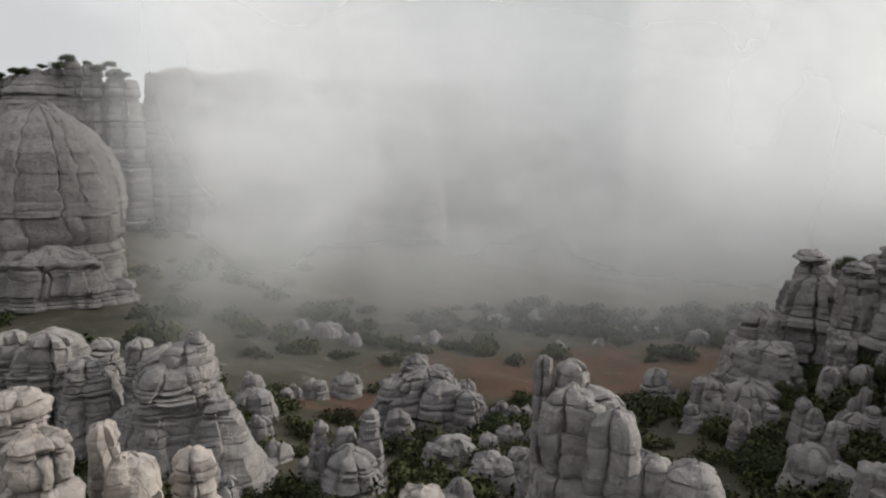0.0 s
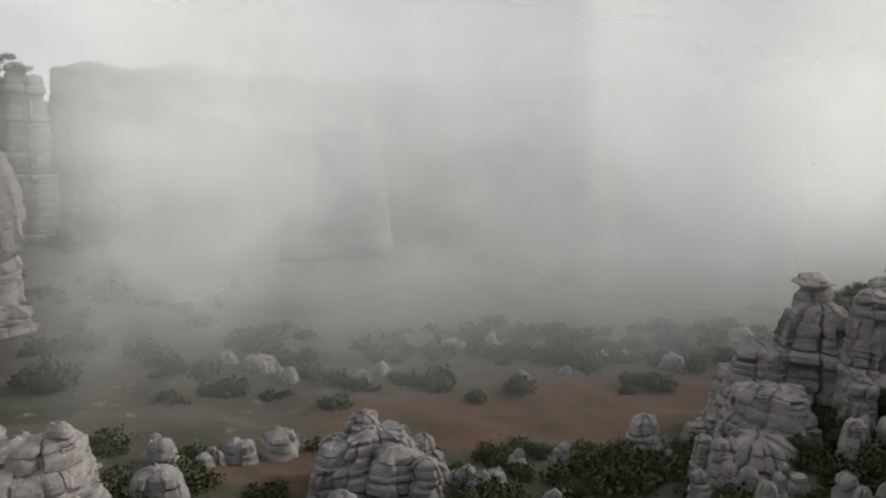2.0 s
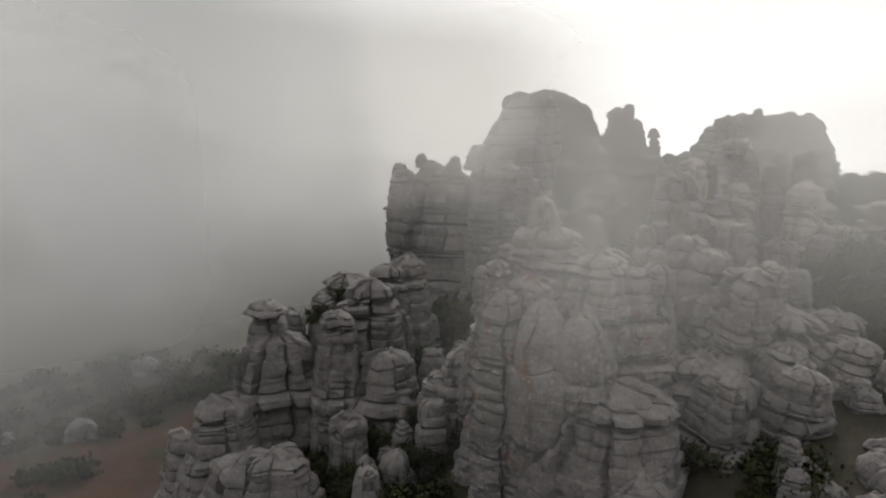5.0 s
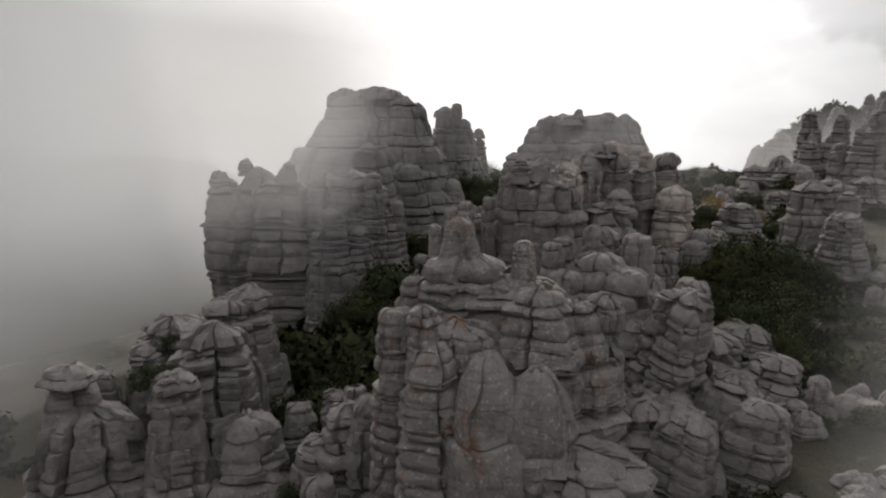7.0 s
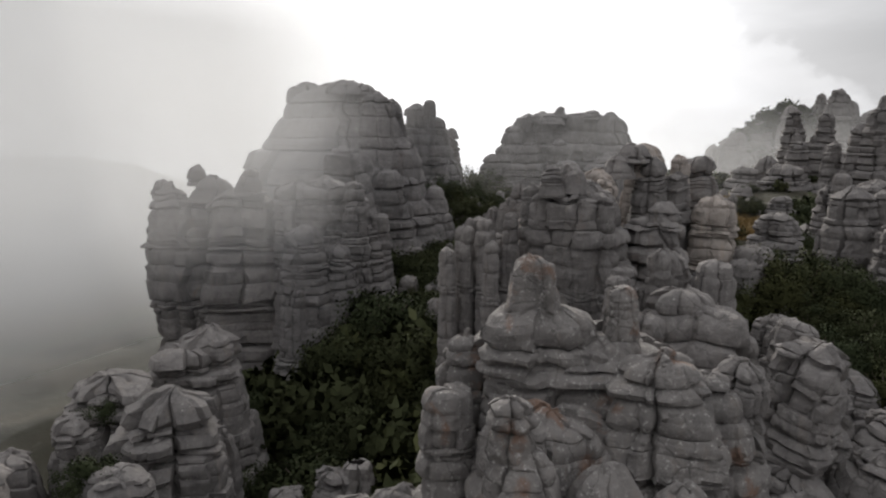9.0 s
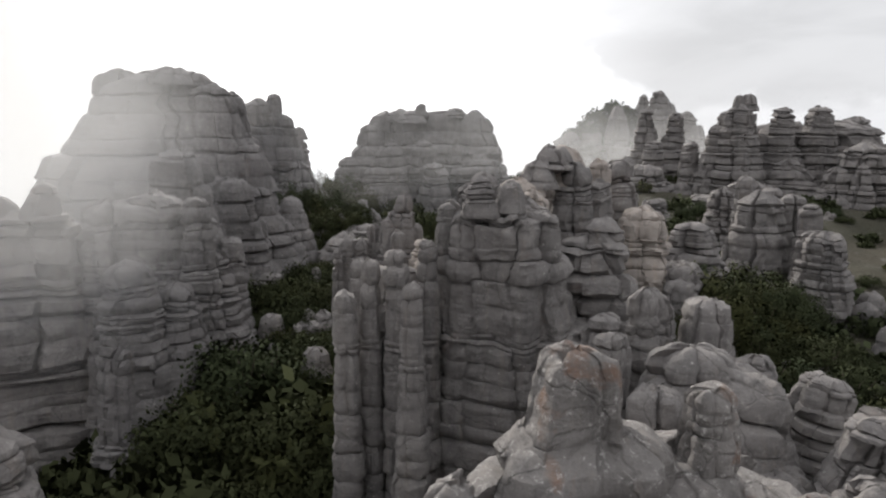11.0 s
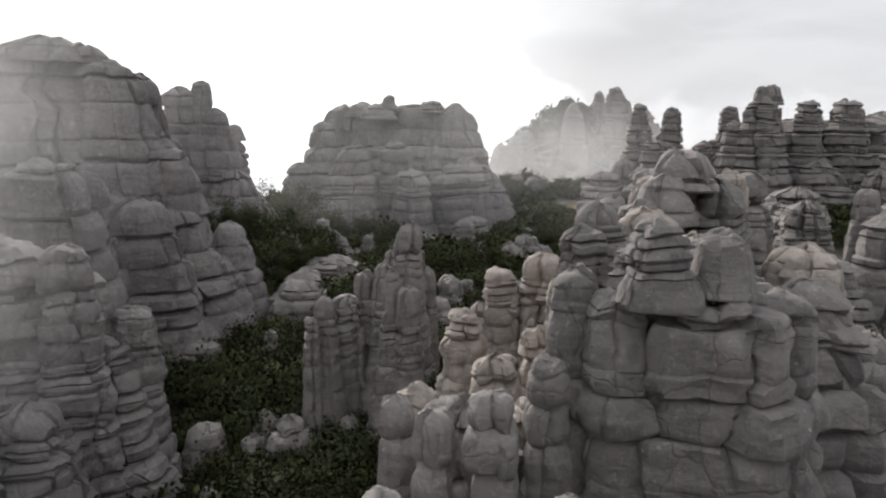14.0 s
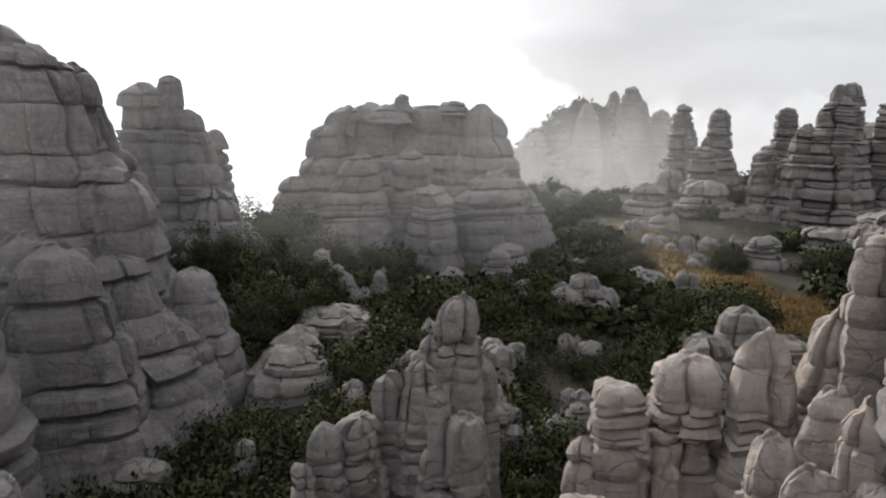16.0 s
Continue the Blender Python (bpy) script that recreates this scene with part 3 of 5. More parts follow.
rock(thing, "column", 160.0, 74.4, 26.5, 45.9, 7.10, 5.68, -91, 0.7, 1.5, 1.0, 0.45)
rock(thing, "column", 160.0, 65.1, 27.6, 46.0, 7.04, 5.63, -98, 0.75, 1.5, 1.0, 0.46)
rock(thing, "column", 158.0, 60.8, 30.4, 45.9, 5.09, 4.08, -101, 0.6, 1.5, 1.0, 0.45)
rock(thing, "cap_boulder", 158.0, 69.8, 45.8, 47.8, 1.05, 1.05, -95, 0.8, 0.5, 1.0, 0.44)
rock(thing, "cap_slab", 158.0, 71.2, 44.6, 46.7, 2.56, 2.56, -94, 0.7, 0.5, 1.0, 0.44)
rock(thing, "cap_slab", 158.0, 64.1, 45.5, 47.1, 1.73, 1.73, -99, 0.85, 0.4, 1.0, 0.45)
rock(thing, "cap_slab", 158.0, 74.4, 44.9, 46.4, 1.39, 1.39, -91, 0.8, 0.4, 1.0, 0.44)
rock(thing, "column", 157.0, 78.2, 32.2, 44.2, 3.40, 3.06, -89, 0.6, 1.4, 1.0, 0.43)
rock(thing, "column", 152.0, 79.3, 31.6, 40.7, 3.20, 2.88, -88, 0.6, 1.2, 1.0, 0.41)
rock(thing, "column", 149.5, 76.4, 27.0, 41.3, 6.4, 4.6, -91, 0.4, 1.2, 1.0, 0.26, ((0, 1.1, 0, 0), (0.45, 0.8, 0.3, 0), (0.75, 0.5, 1.0, 0), (0.9, 0.34, 1.5, 0), (1, 0.24, 1.6, 0)), False)
rock(thing, "column", 150.0, 81.5, 28.0, 39.0, 3.4, 3.0, -88, 0.5, 1.2, 1.0, 0.3, None, False)
rock(thing, "column", 147.0, 68.0, 29.4, 38.4, 2.73, 2.46, -97, 0.85, 2.2, 1.0, 0.39)
rock(thing, "column", 151.0, 69.3, 29.3, 41.6, 2.72, 2.45, -95, 0.7, 1.2, 1.0, 0.41)
rock(thing, "column", 146.0, 79.9, 29.1, 33.8, 2.85, 2.57, -87, 0.7, 1.0, 1.0, 0.38)
rock(thing, "column", 150.0, 61.0, 31.3, 38.9, 4.68, 4.21, -102, 0.75, 2.0, 1.0, 0.41)
rock(thing, "column", 151.0, 58.0, 31.0, 37.9, 3.87, 3.48, -104, 0.5, 1.6, 1.0, 0.42)
thing = crag("limestone_outcrop", "low outcrop of broken pale limestone blocks in scrub")
rock(thing, "block", 135.0, 81.0, 29.3, 31.8, 1.21, 1.21, -86, 0.7, 0.5, 1.0, 0.32)
rock(thing, "block", 135.0, 78.5, 29.2, 31.8, 1.35, 1.35, -88, 0.7, 0.5, 1.0, 0.33)
rock(thing, "block", 136.0, 76.8, 28.7, 31.8, 1.74, 1.74, -90, 0.6, 0.5, 1.0, 0.33)
rock(thing, "block", 136.0, 74.7, 28.6, 30.5, 1.67, 1.67, -92, 0.7, 0.5, 1.0, 0.34)
rock(thing, "block", 137.0, 71.5, 28.4, 30.1, 1.63, 1.63, -95, 0.8, 0.4, 1.0, 0.34)
rock(thing, "block", 132.0, 79.8, 29.3, 30.6, 1.72, 1.72, -87, 0.8, 0.4, 1.0, 0.31)
rock(thing, "block", 138.0, 67.0, 28.9, 31.4, 1.53, 1.53, -99, 0.8, 0.6, 1.0, 0.35)
rock(thing, "block", 138.0, 65.2, 28.5, 30.3, 1.40, 1.40, -100, 0.8, 0.6, 1.0, 0.35)
thing = crag("limestone_outcrop", "flat pale limestone slabs stepping down through scrub")
rock(thing, "slab", 126.0, 77.0, 29.1, 31.3, 2.65, 2.65, -89, 0.8, 0.5, 1.0, 0.28)
rock(thing, "slab", 122.0, 79.8, 28.9, 30.7, 2.44, 2.44, -86, 0.8, 0.5, 1.0, 0.26)
rock(thing, "slab", 127.0, 78.7, 29.3, 31.1, 1.57, 1.57, -87, 0.8, 0.5, 1.0, 0.28)
rock(thing, "slab", 119.0, 79.8, 28.1, 30.5, 2.86, 2.28, -86, 0.8, 0.5, 1.0, 0.24)
rock(thing, "slab", 120.0, 84.3, 29.0, 30.9, 1.73, 1.73, -80, 0.8, 0.5, 1.0, 0.24)
rock(thing, "slab", 117.0, 85.1, 29.0, 30.6, 1.61, 1.61, -78, 0.8, 0.5, 1.0, 0.23)
rock(thing, "block", 130.0, 84.6, 30.0, 31.9, 1.71, 1.71, -81, 0.7, 0.4, 1.0, 0.30)
rock(thing, "block", 127.0, 82.7, 29.0, 30.8, 1.86, 1.86, -83, 0.7, 0.4, 1.0, 0.28)
rock(thing, "block", 126.0, 84.7, 29.8, 31.6, 1.36, 1.36, -81, 0.7, 0.4, 1.0, 0.27)
thing = crag("limestone_spire", "leaning grey limestone spire with rounded shoulders")
rock(thing, "column", 103.0, 72.9, 28.0, 37.4, 2.5, 1.9, -99, 0.4, 1.6, 1.0, 0.13, ((0, 1.12, 0, 0), (0.4, 0.92, 0.1, 0), (0.68, 0.68, 0.45, 0), (0.86, 0.46, 0.75, 0), (1, 0.36, 0.9, 0)), False)
rock(thing, "column", 102.0, 73.6, 28.0, 35.1, 2.2, 2.0, -97, 0.34, 1.1, 1.0, 0.16)
rock(thing, "column", 103.0, 73.1, 29.0, 35.7, 1.3, 1.3, -97, 0.4, 1.2, 1.0, 0.16)
rock(thing, "column", 102.0, 74.9, 29.6, 34.5, 0.83, 0.83, -93, 0.8, 1.1, 1.0, 0.16)
rock(thing, "column", 101.0, 76.2, 30.1, 33.4, 1.23, 1.23, -90, 0.85, 0.9, 1.0, 0.16)
rock(thing, "column", 100.0, 77.3, 30.7, 33.5, 1.08, 1.08, -88, 0.6, 1.2, 1.0, 0.16)
rock(thing, "column", 99.0, 78.0, 31.2, 32.7, 0.66, 0.66, -86, 0.7, 0.6, 1.0, 0.16)
rock(thing, "column", 98.6, 73.4, 29.0, 35.3, 1.7, 1.5, -97, 0.26, 1.2, 1.0, 0.16)
rock(thing, "column", 98.0, 72.5, 31.5, 34.4, 0.92, 0.92, -100, 0.8, 1.2, 1.0, 0.16)
rock(thing, "column", 104.0, 70.9, 28.3, 34.3, 0.77, 0.77, -101, 0.8, 1.6, 1.0, 0.16)
thing = crag("limestone_outcrop", "three stubby limestone towers with cracked caps")
rock(thing, "column", 99.0, 67.1, 30.6, 35.0, 0.90, 0.90, -112, 0.75, 0.8, 1.0, 0.16)
rock(thing, "column", 98.0, 66.9, 31.1, 34.1, 1.11, 1.11, -113, 0.7, 1.0, 1.0, 0.16)
rock(thing, "column", 98.0, 68.5, 31.1, 33.4, 0.93, 0.93, -110, 0.6, 0.7, 1.0, 0.16)
rock(thing, "column", 100.0, 63.9, 29.9, 35.5, 1.50, 1.50, -117, 0.8, 1.3, 1.0, 0.16)
rock(thing, "cap_slab", 100.0, 63.3, 34.8, 35.5, 0.69, 0.69, -119, 0.8, 0.5, 1.0, 0.16)
rock(thing, "column", 100.0, 60.7, 30.9, 34.3, 1.12, 1.12, -123, 0.8, 0.7, 1.0, 0.16)
rock(thing, "column", 102.0, 57.2, 32.5, 34.4, 0.77, 0.77, -126, 0.8, 0.7, 1.0, 0.16)
rock(thing, "column", 104.0, 57.3, 32.6, 34.9, 1.86, 1.49, -124, 0.7, 0.9, 1.0, 0.17)
thing = crag("limestone_outcrop", "rounded weathered boulders standing clear of the scrub")
rock(thing, "boulder", 129.0, 57.8, 28.9, 32.6, 1.75, 1.75, -109, 0.75, 0.9, 1.0, 0.31)
rock(thing, "boulder", 129.0, 59.3, 28.7, 31.6, 1.75, 1.75, -108, 0.75, 0.9, 1.0, 0.31)
rock(thing, "boulder", 129.0, 56.1, 28.8, 31.5, 1.51, 1.51, -111, 0.75, 0.9, 1.0, 0.31)
rock(thing, "slab", 127.0, 54.9, 28.4, 29.9, 2.15, 2.15, -113, 0.8, 0.4, 1.0, 0.30)
rock(thing, "slab", 138.0, 48.8, 28.6, 30.7, 3.11, 3.11, -114, 0.85, 0.5, 1.0, 0.37)
rock(thing, "slab", 138.0, 47.4, 28.5, 30.1, 1.70, 1.70, -115, 0.85, 0.4, 1.0, 0.37)
rock(thing, "boulder", 116.0, 51.8, 30.7, 32.8, 2.12, 2.12, -122, 0.8, 0.6, 1.0, 0.24)
rock(thing, "slab", 112.0, 56.5, 30.5, 32.4, 1.73, 1.73, -119, 0.8, 0.5, 1.0, 0.22)
rock(thing, "boulder", 143.0, 33.7, 29.1, 33.1, 2.22, 2.22, -122, 0.8, 0.6, 1.0, 0.40)
rock(thing, "slab", 146.0, 24.9, 30.7, 33.4, 2.95, 2.95, -126, 0.85, 0.5, 1.0, 0.42)
rock(thing, "slab", 146.0, 19.3, 31.2, 34.6, 2.70, 2.70, -129, 0.8, 0.6, 1.0, 0.43)
thing = crag("limestone_tower", "massive grey limestone tower split by deep cracks")
rock(thing, "column", 81.0, 64.8, 28.7, 38.7, 4.16, 3.33, -112, 0.7, 1.5, 1.0, 0.16)
rock(thing, "column", 78.0, 65.3, 30.3, 38.4, 2.57, 2.06, -114, 0.9, 1.7, 0.8, 0.16)
rock(thing, "column", 82.0, 65.6, 22.4, 39.2, 5.51, 3.86, -97, 0.4, 1.1, 1.0, 0.26)
rock(thing, "column", 80.0, 72.2, 29.4, 34.8, 2.90, 2.32, -98, 0.6, 1.3, 1.0, 0.16)
rock(thing, "column", 78.0, 63.2, 30.1, 38.4, 1.34, 1.34, -118, 0.75, 1.6, 0.9, 0.16)
rock(thing, "cap_block", 78.0, 67.1, 38.2, 40.6, 0.94, 0.94, -110, 0.8, 0.7, 1.0, 0.16)
rock(thing, "cap_block", 78.0, 65.2, 38.5, 40.3, 0.83, 0.83, -114, 0.85, 0.9, 1.0, 0.16)
rock(thing, "column", 79.0, 67.7, 29.9, 38.3, 1.83, 1.83, -108, 0.6, 1.5, 1.0, 0.16)
rock(thing, "cap_block", 91.0, 60.2, 40.4, 42.1, 1.40, 1.40, -113, 0.9, 0.6, 1.0, 0.21)
rock(thing, "cap_block", 90.0, 61.5, 39.0, 41.0, 1.27, 1.27, -112, 0.8, 0.5, 1.0, 0.20)
rock(thing, "column", 91.0, 58.6, 33.5, 40.6, 1.82, 1.82, -115, 0.8, 1.0, 1.0, 0.21)
rock(thing, "column", 90.0, 62.7, 33.8, 39.8, 1.83, 1.83, -110, 0.7, 1.0, 1.0, 0.20)
rock(thing, "cap_block", 86.0, 66.0, 38.5, 40.3, 1.12, 1.12, -107, 0.8, 0.6, 1.0, 0.18)
rock(thing, "column", 84.0, 67.3, 37.6, 39.6, 1.18, 1.18, -106, 0.8, 0.6, 1.0, 0.17)
rock(thing, "column", 80.0, 68.9, 29.5, 38.8, 1.13, 1.13, -105, 0.6, 1.2, 1.0, 0.16)
rock(thing, "column", 78.0, 70.3, 30.5, 36.8, 0.89, 0.89, -103, 0.7, 1.4, 1.0, 0.16)
rock(thing, "column", 76.5, 72.2, 31.3, 36.4, 0.79, 0.79, -99, 0.8, 1.2, 1.0, 0.16)
rock(thing, "column", 77.0, 73.7, 31.1, 35.7, 0.68, 0.68, -95, 0.8, 0.9, 1.0, 0.16)
rock(thing, "column", 79.0, 74.6, 30.1, 35.4, 0.72, 0.72, -92, 0.8, 0.8, 1.0, 0.16)
rock(thing, "column", 76.0, 75.2, 31.6, 34.0, 0.87, 0.87, -91, 0.8, 0.7, 1.0, 0.16)
rock(thing, "column", 73.0, 71.2, 32.9, 35.1, 0.85, 0.85, -104, 0.6, 0.9, 1.0, 0.16)
rock(thing, "column", 98.0, 53.2, 34.4, 40.7, 2.23, 2.23, -117, 0.75, 1.6, 1.0, 0.25)
rock(thing, "column", 94.0, 55.9, 28.0, 39.1, 1.62, 1.62, -117, 0.8, 1.5, 1.0, 0.23)
rock(thing, "column", 84.0, 57.6, 28.0, 36.8, 1.63, 1.63, -122, 0.85, 1.6, 1.0, 0.18)
rock(thing, "cap_block", 84.0, 57.9, 36.6, 37.4, 1.24, 1.24, -121, 0.8, 0.4, 1.0, 0.17)
rock(thing, "column", 84.0, 56.9, 26.1, 32.8, 1.64, 1.64, -123, 0.7, 1.4, 1.0, 0.18)
rock(thing, "boulder", 92.0, 48.9, 29.6, 32.5, 1.94, 1.94, -126, 0.85, 0.6, 1.0, 0.23)
rock(thing, "boulder", 90.0, 49.9, 29.3, 31.5, 1.55, 1.55, -126, 0.8, 0.5, 1.0, 0.22)
thing = crag("limestone_ridge", "jumbled limestone ridge of stacked cracked blocks")
rock(thing, "cap_block", 93.0, 59.0, 40.4, 42.0, 1.47, 1.47, -120, 0.85, 0.7, 1.0, 0.17)
rock(thing, "cap_block", 92.0, 59.9, 38.9, 40.9, 1.53, 1.53, -120, 0.7, 0.5, 1.0, 0.17)
rock(thing, "column", 95.0, 55.3, 36.6, 40.9, 1.04, 1.04, -123, 0.8, 1.2, 1.0, 0.19)
rock(thing, "column", 96.0, 59.7, 38.7, 40.7, 1.05, 1.05, -117, 0.8, 1.0, 1.0, 0.19)
rock(thing, "column", 87.0, 63.6, 37.5, 39.8, 1.66, 1.49, -118, 0.8, 0.9, 1.0, 0.16)
rock(thing, "column", 86.0, 65.3, 35.4, 38.5, 1.00, 1.00, -116, 0.7, 0.8, 1.0, 0.16)
rock(thing, "column", 84.0, 62.8, 36.0, 39.2, 1.06, 1.06, -123, 0.85, 0.7, 1.0, 0.16)
rock(thing, "column", 84.0, 64.2, 36.3, 38.8, 0.49, 0.49, -120, 0.8, 0.7, 1.0, 0.16)
rock(thing, "column", 83.0, 65.5, 35.6, 37.1, 1.18, 1.18, -118, 0.7, 1.1, 1.0, 0.16)
rock(thing, "column", 86.0, 66.6, 33.0, 36.1, 0.94, 0.94, -113, 0.6, 1.1, 1.0, 0.16)
rock(thing, "column", 88.0, 67.9, 31.3, 34.7, 1.15, 1.15, -108, 0.6, 1.3, 1.0, 0.16)
rock(thing, "column", 85.0, 66.6, 30.7, 35.0, 1.25, 1.25, -114, 0.6, 1.6, 1.0, 0.16)
rock(thing, "column", 86.0, 70.2, 31.1, 34.2, 1.38, 1.38, -105, 0.8, 1.2, 1.0, 0.16)
rock(thing, "column", 84.0, 73.6, 31.6, 33.8, 1.31, 1.31, -97, 0.7, 1.4, 1.0, 0.16)
rock(thing, "column", 92.0, 70.4, 31.6, 34.5, 1.59, 1.59, -101, 0.6, 0.9, 1.0, 0.17)
rock(thing, "column", 98.0, 67.3, 32.7, 35.4, 1.11, 1.11, -104, 0.8, 0.7, 1.0, 0.20)
rock(thing, "column", 98.0, 64.8, 32.6, 36.1, 1.47, 1.47, -108, 0.75, 0.9, 1.0, 0.20)
rock(thing, "column", 97.0, 62.8, 32.3, 37.1, 1.62, 1.62, -112, 0.5, 1.3, 1.0, 0.20)
rock(thing, "column", 93.0, 52.2, 32.6, 37.0, 2.40, 2.40, -129, 0.85, 1.2, 1.0, 0.18)
rock(thing, "column", 82.0, 70.2, 32.4, 33.7, 1.58, 1.58, -108, 0.6, 1.3, 1.0, 0.16)
rock(thing, "column", 97.0, 59.8, 30.3, 37.7, 4.43, 3.55, -128, 0.3, 1.2, 1.0, 0.16)
rock(thing, "column", 100.0, 56.6, 29.8, 39.2, 1.72, 1.72, -129, 0.4, 1.1, 1.0, 0.16)
rock(thing, "column", 93.0, 63.2, 32.7, 36.8, 2.15, 1.93, -128, 0.35, 1.2, 1.0, 0.16)
rock(thing, "column", 91.5, 65.8, 33.6, 36.2, 1.52, 1.37, -124, 0.4, 1.4, 1.0, 0.16)
rock(thing, "column", 91.0, 63.6, 33.8, 37.0, 1.83, 1.64, -130, 0.35, 1.3, 1.0, 0.16)
rock(thing, "column", 89.5, 66.1, 34.4, 36.3, 1.74, 1.39, -127, 0.35, 1.2, 1.0, 0.16)
thing = crag("limestone_stack", "near limestone stack with a lichened block balanced on top")
rock(thing, "cap_block", 53.6, 66.8, 34.6, 37.4, 1.22, 1.15, -83, 0.9, 2.4, 0.7, 0.09, ((0, 1.25, 0, 0), (0.45, 1.0, 0, 0), (1, 0.88, 0, 0)))
rock(thing, "column", 54.6, 64.0, 22.5, 33.2, 6.3, 4.6, -86, 0.7, 1.1, 1.0, 0.12, ((0, 1.15, 0, 0), (0.5, 1.06, 0, 0), (0.8, 0.98, 0, 0), (0.93, 0.88, 0, 0), (1, 0.74, 0, 0)))
rock(thing, "column", 53.6, 66.2, 28.5, 35.1, 3.0, 2.5, -83, 0.8, 1.1, 0.9, 0.10, ((0, 1.12, 0, 0), (0.6, 1.03, 0, 0), (1, 0.9, 0, 0)))
rock(thing, "column", 54.0, 69.9, 26.0, 33.4, 1.7, 1.5, -78, 0.6, 1.0, 1.0, 0.11, ((0, 1.4, 0, 0), (0.6, 1.1, 0, 0), (0.85, 0.85, 0, 0), (1, 0.55, 0, 0)))
rock(thing, "pillar", 54.2, 62.6, 31.8, 36.1, 1.1, 1.0, -89, 0.8, 1.4, 0.9, 0.10, ((0, 1.25, 0, 0), (0.55, 1.05, 0, 0), (0.85, 0.88, 0, 0), (1, 0.66, 0, 0)))
rock(thing, "column", 46.3, 66.9, 29.0, 33.3, 1.05, 1.0, -81, 0.8, 0.8, 1.0, 0.09, ((0, 1.5, 0, 0), (0.3, 1.35, 0, 0), (0.6, 1.05, 0, 0), (0.72, 0.8, 0, 0), (0.8, 1.0, 0, 0), (1, 0.8, 0, 0)))
rock(thing, "column", 46.4, 66.2, 26.0, 31.2, 2.0, 1.8, -82, 0.7, 0.9, 1.0, 0.10, ((0, 1.2, 0, 0), (0.6, 1.0, 0, 0), (0.9, 0.75, 0, 0), (1, 0.5, 0, 0)))
rock(thing, "column", 51.6, 61.0, 27.0, 33.6, 3.3, 2.7, -90, 0.8, 1.0, 1.0, 0.11, ((0, 1.15, 0, 0), (0.5, 1.05, 0, 0), (0.75, 0.95, 0, 0), (0.9, 0.78, 0, 0), (1, 0.55, 0, 0)))
rock(thing, "column", 53.0, 58.6, 26.0, 32.6, 2.5, 2.2, -95, 0.7, 1.0, 1.0, 0.11, ((0, 1.2, 0, 0), (0.55, 1.05, 0, 0), (0.85, 0.8, 0, 0), (1, 0.5, 0, 0)))
rock(thing, "column", 49.8, 65.6, 24.5, 31.4, 3.6, 3.2, -84, 0.8, 1.4, 0.9, 0.11, ((0, 1.1, 0, 0), (0.7, 1.0, 0, 0), (0.92, 0.85, 0, 0), (1, 0.66, 0, 0)))
rock(thing, "boulder", 46.7, 63.1, 25.0, 30.7, 2.5, 2.2, -88, 0.8, 3.2, 0.8, 0.10, ((0, 1.1, 0, 0), (0.6, 1.05, 0, 0), (0.85, 0.82, 0, 0), (1, 0.45, 0, 0)))
rock(thing, "boulder", 47.3, 60.4, 24.5, 29.9, 2.2, 2.0, -93, 0.8, 3.0, 0.8, 0.10, ((0, 1.1, 0, 0), (0.6, 1.05, 0, 0), (0.85, 0.82, 0, 0), (1, 0.45, 0, 0)))
rock(thing, "column", 51.0, 70.2, 24.5, 31.8, 1.7, 1.6, -76, 0.7, 1.1, 1.0, 0.11)
rock(thing, "column", 54.0, 57.4, 24.2, 30.0, 2.3, 2.2, -97, 0.7, 1.1, 1.0, 0.11)
thing = crag("limestone_outcrop", "weathered limestone outcrop of heaped rounded blocks")
rock(thing, "boulder", 72.0, 58.5, 31.0, 34.8, 1.62, 1.62, -94, 0.8, 1.0, 1.0, 0.29)
rock(thing, "boulder", 71.0, 55.6, 31.3, 34.6, 1.80, 1.80, -97, 0.8, 0.9, 1.0, 0.28)
rock(thing, "column", 66.0, 57.1, 28.2, 32.5, 3.43, 3.09, -96, 0.85, 0.9, 1.0, 0.26)
rock(thing, "column", 63.0, 55.7, 26.2, 29.0, 2.54, 2.28, -98, 0.8, 0.4, 1.0, 0.25)
rock(thing, "column", 84.0, 58.9, 29.8, 35.9, 3.37, 3.37, -93, 0.8, 1.5, 1.0, 0.36)
rock(thing, "boulder", 72.0, 58.4, 32.0, 34.6, 1.25, 1.25, -109, 0.8, 1.6, 1.0, 0.21)
rock(thing, "column", 66.0, 58.3, 30.9, 33.5, 2.97, 2.67, -113, 0.7, 0.7, 1.0, 0.18)
rock(thing, "column", 64.0, 60.7, 30.2, 32.4, 1.73, 1.56, -110, 0.8, 0.7, 1.0, 0.17)
rock(thing, "boulder", 70.5, 59.1, 32.3, 35.2, 1.09, 1.09, -123, 0.8, 1.5, 1.0, 0.16)
rock(thing, "column", 69.0, 61.7, 30.7, 34.4, 1.67, 1.67, -120, 0.6, 1.0, 1.0, 0.16)
rock(thing, "column", 66.0, 62.2, 32.2, 34.3, 1.05, 1.05, -122, 0.8, 0.8, 1.0, 0.16)
rock(thing, "slab", 72.0, 54.6, 28.7, 31.0, 2.13, 2.13, -128, 0.7, 0.4, 1.0, 0.16)
rock(thing, "slab", 76.0, 50.4, 28.2, 29.8, 1.62, 1.62, -129, 0.8, 0.4, 1.0, 0.19)
rock(thing, "slab", 70.0, 57.5, 29.7, 31.4, 1.35, 1.35, -126, 0.7, 0.4, 1.0, 0.16)
rock(thing, "column", 86.0, 53.6, 28.2, 31.2, 2.06, 2.06, -118, 0.8, 0.7, 1.0, 0.24)
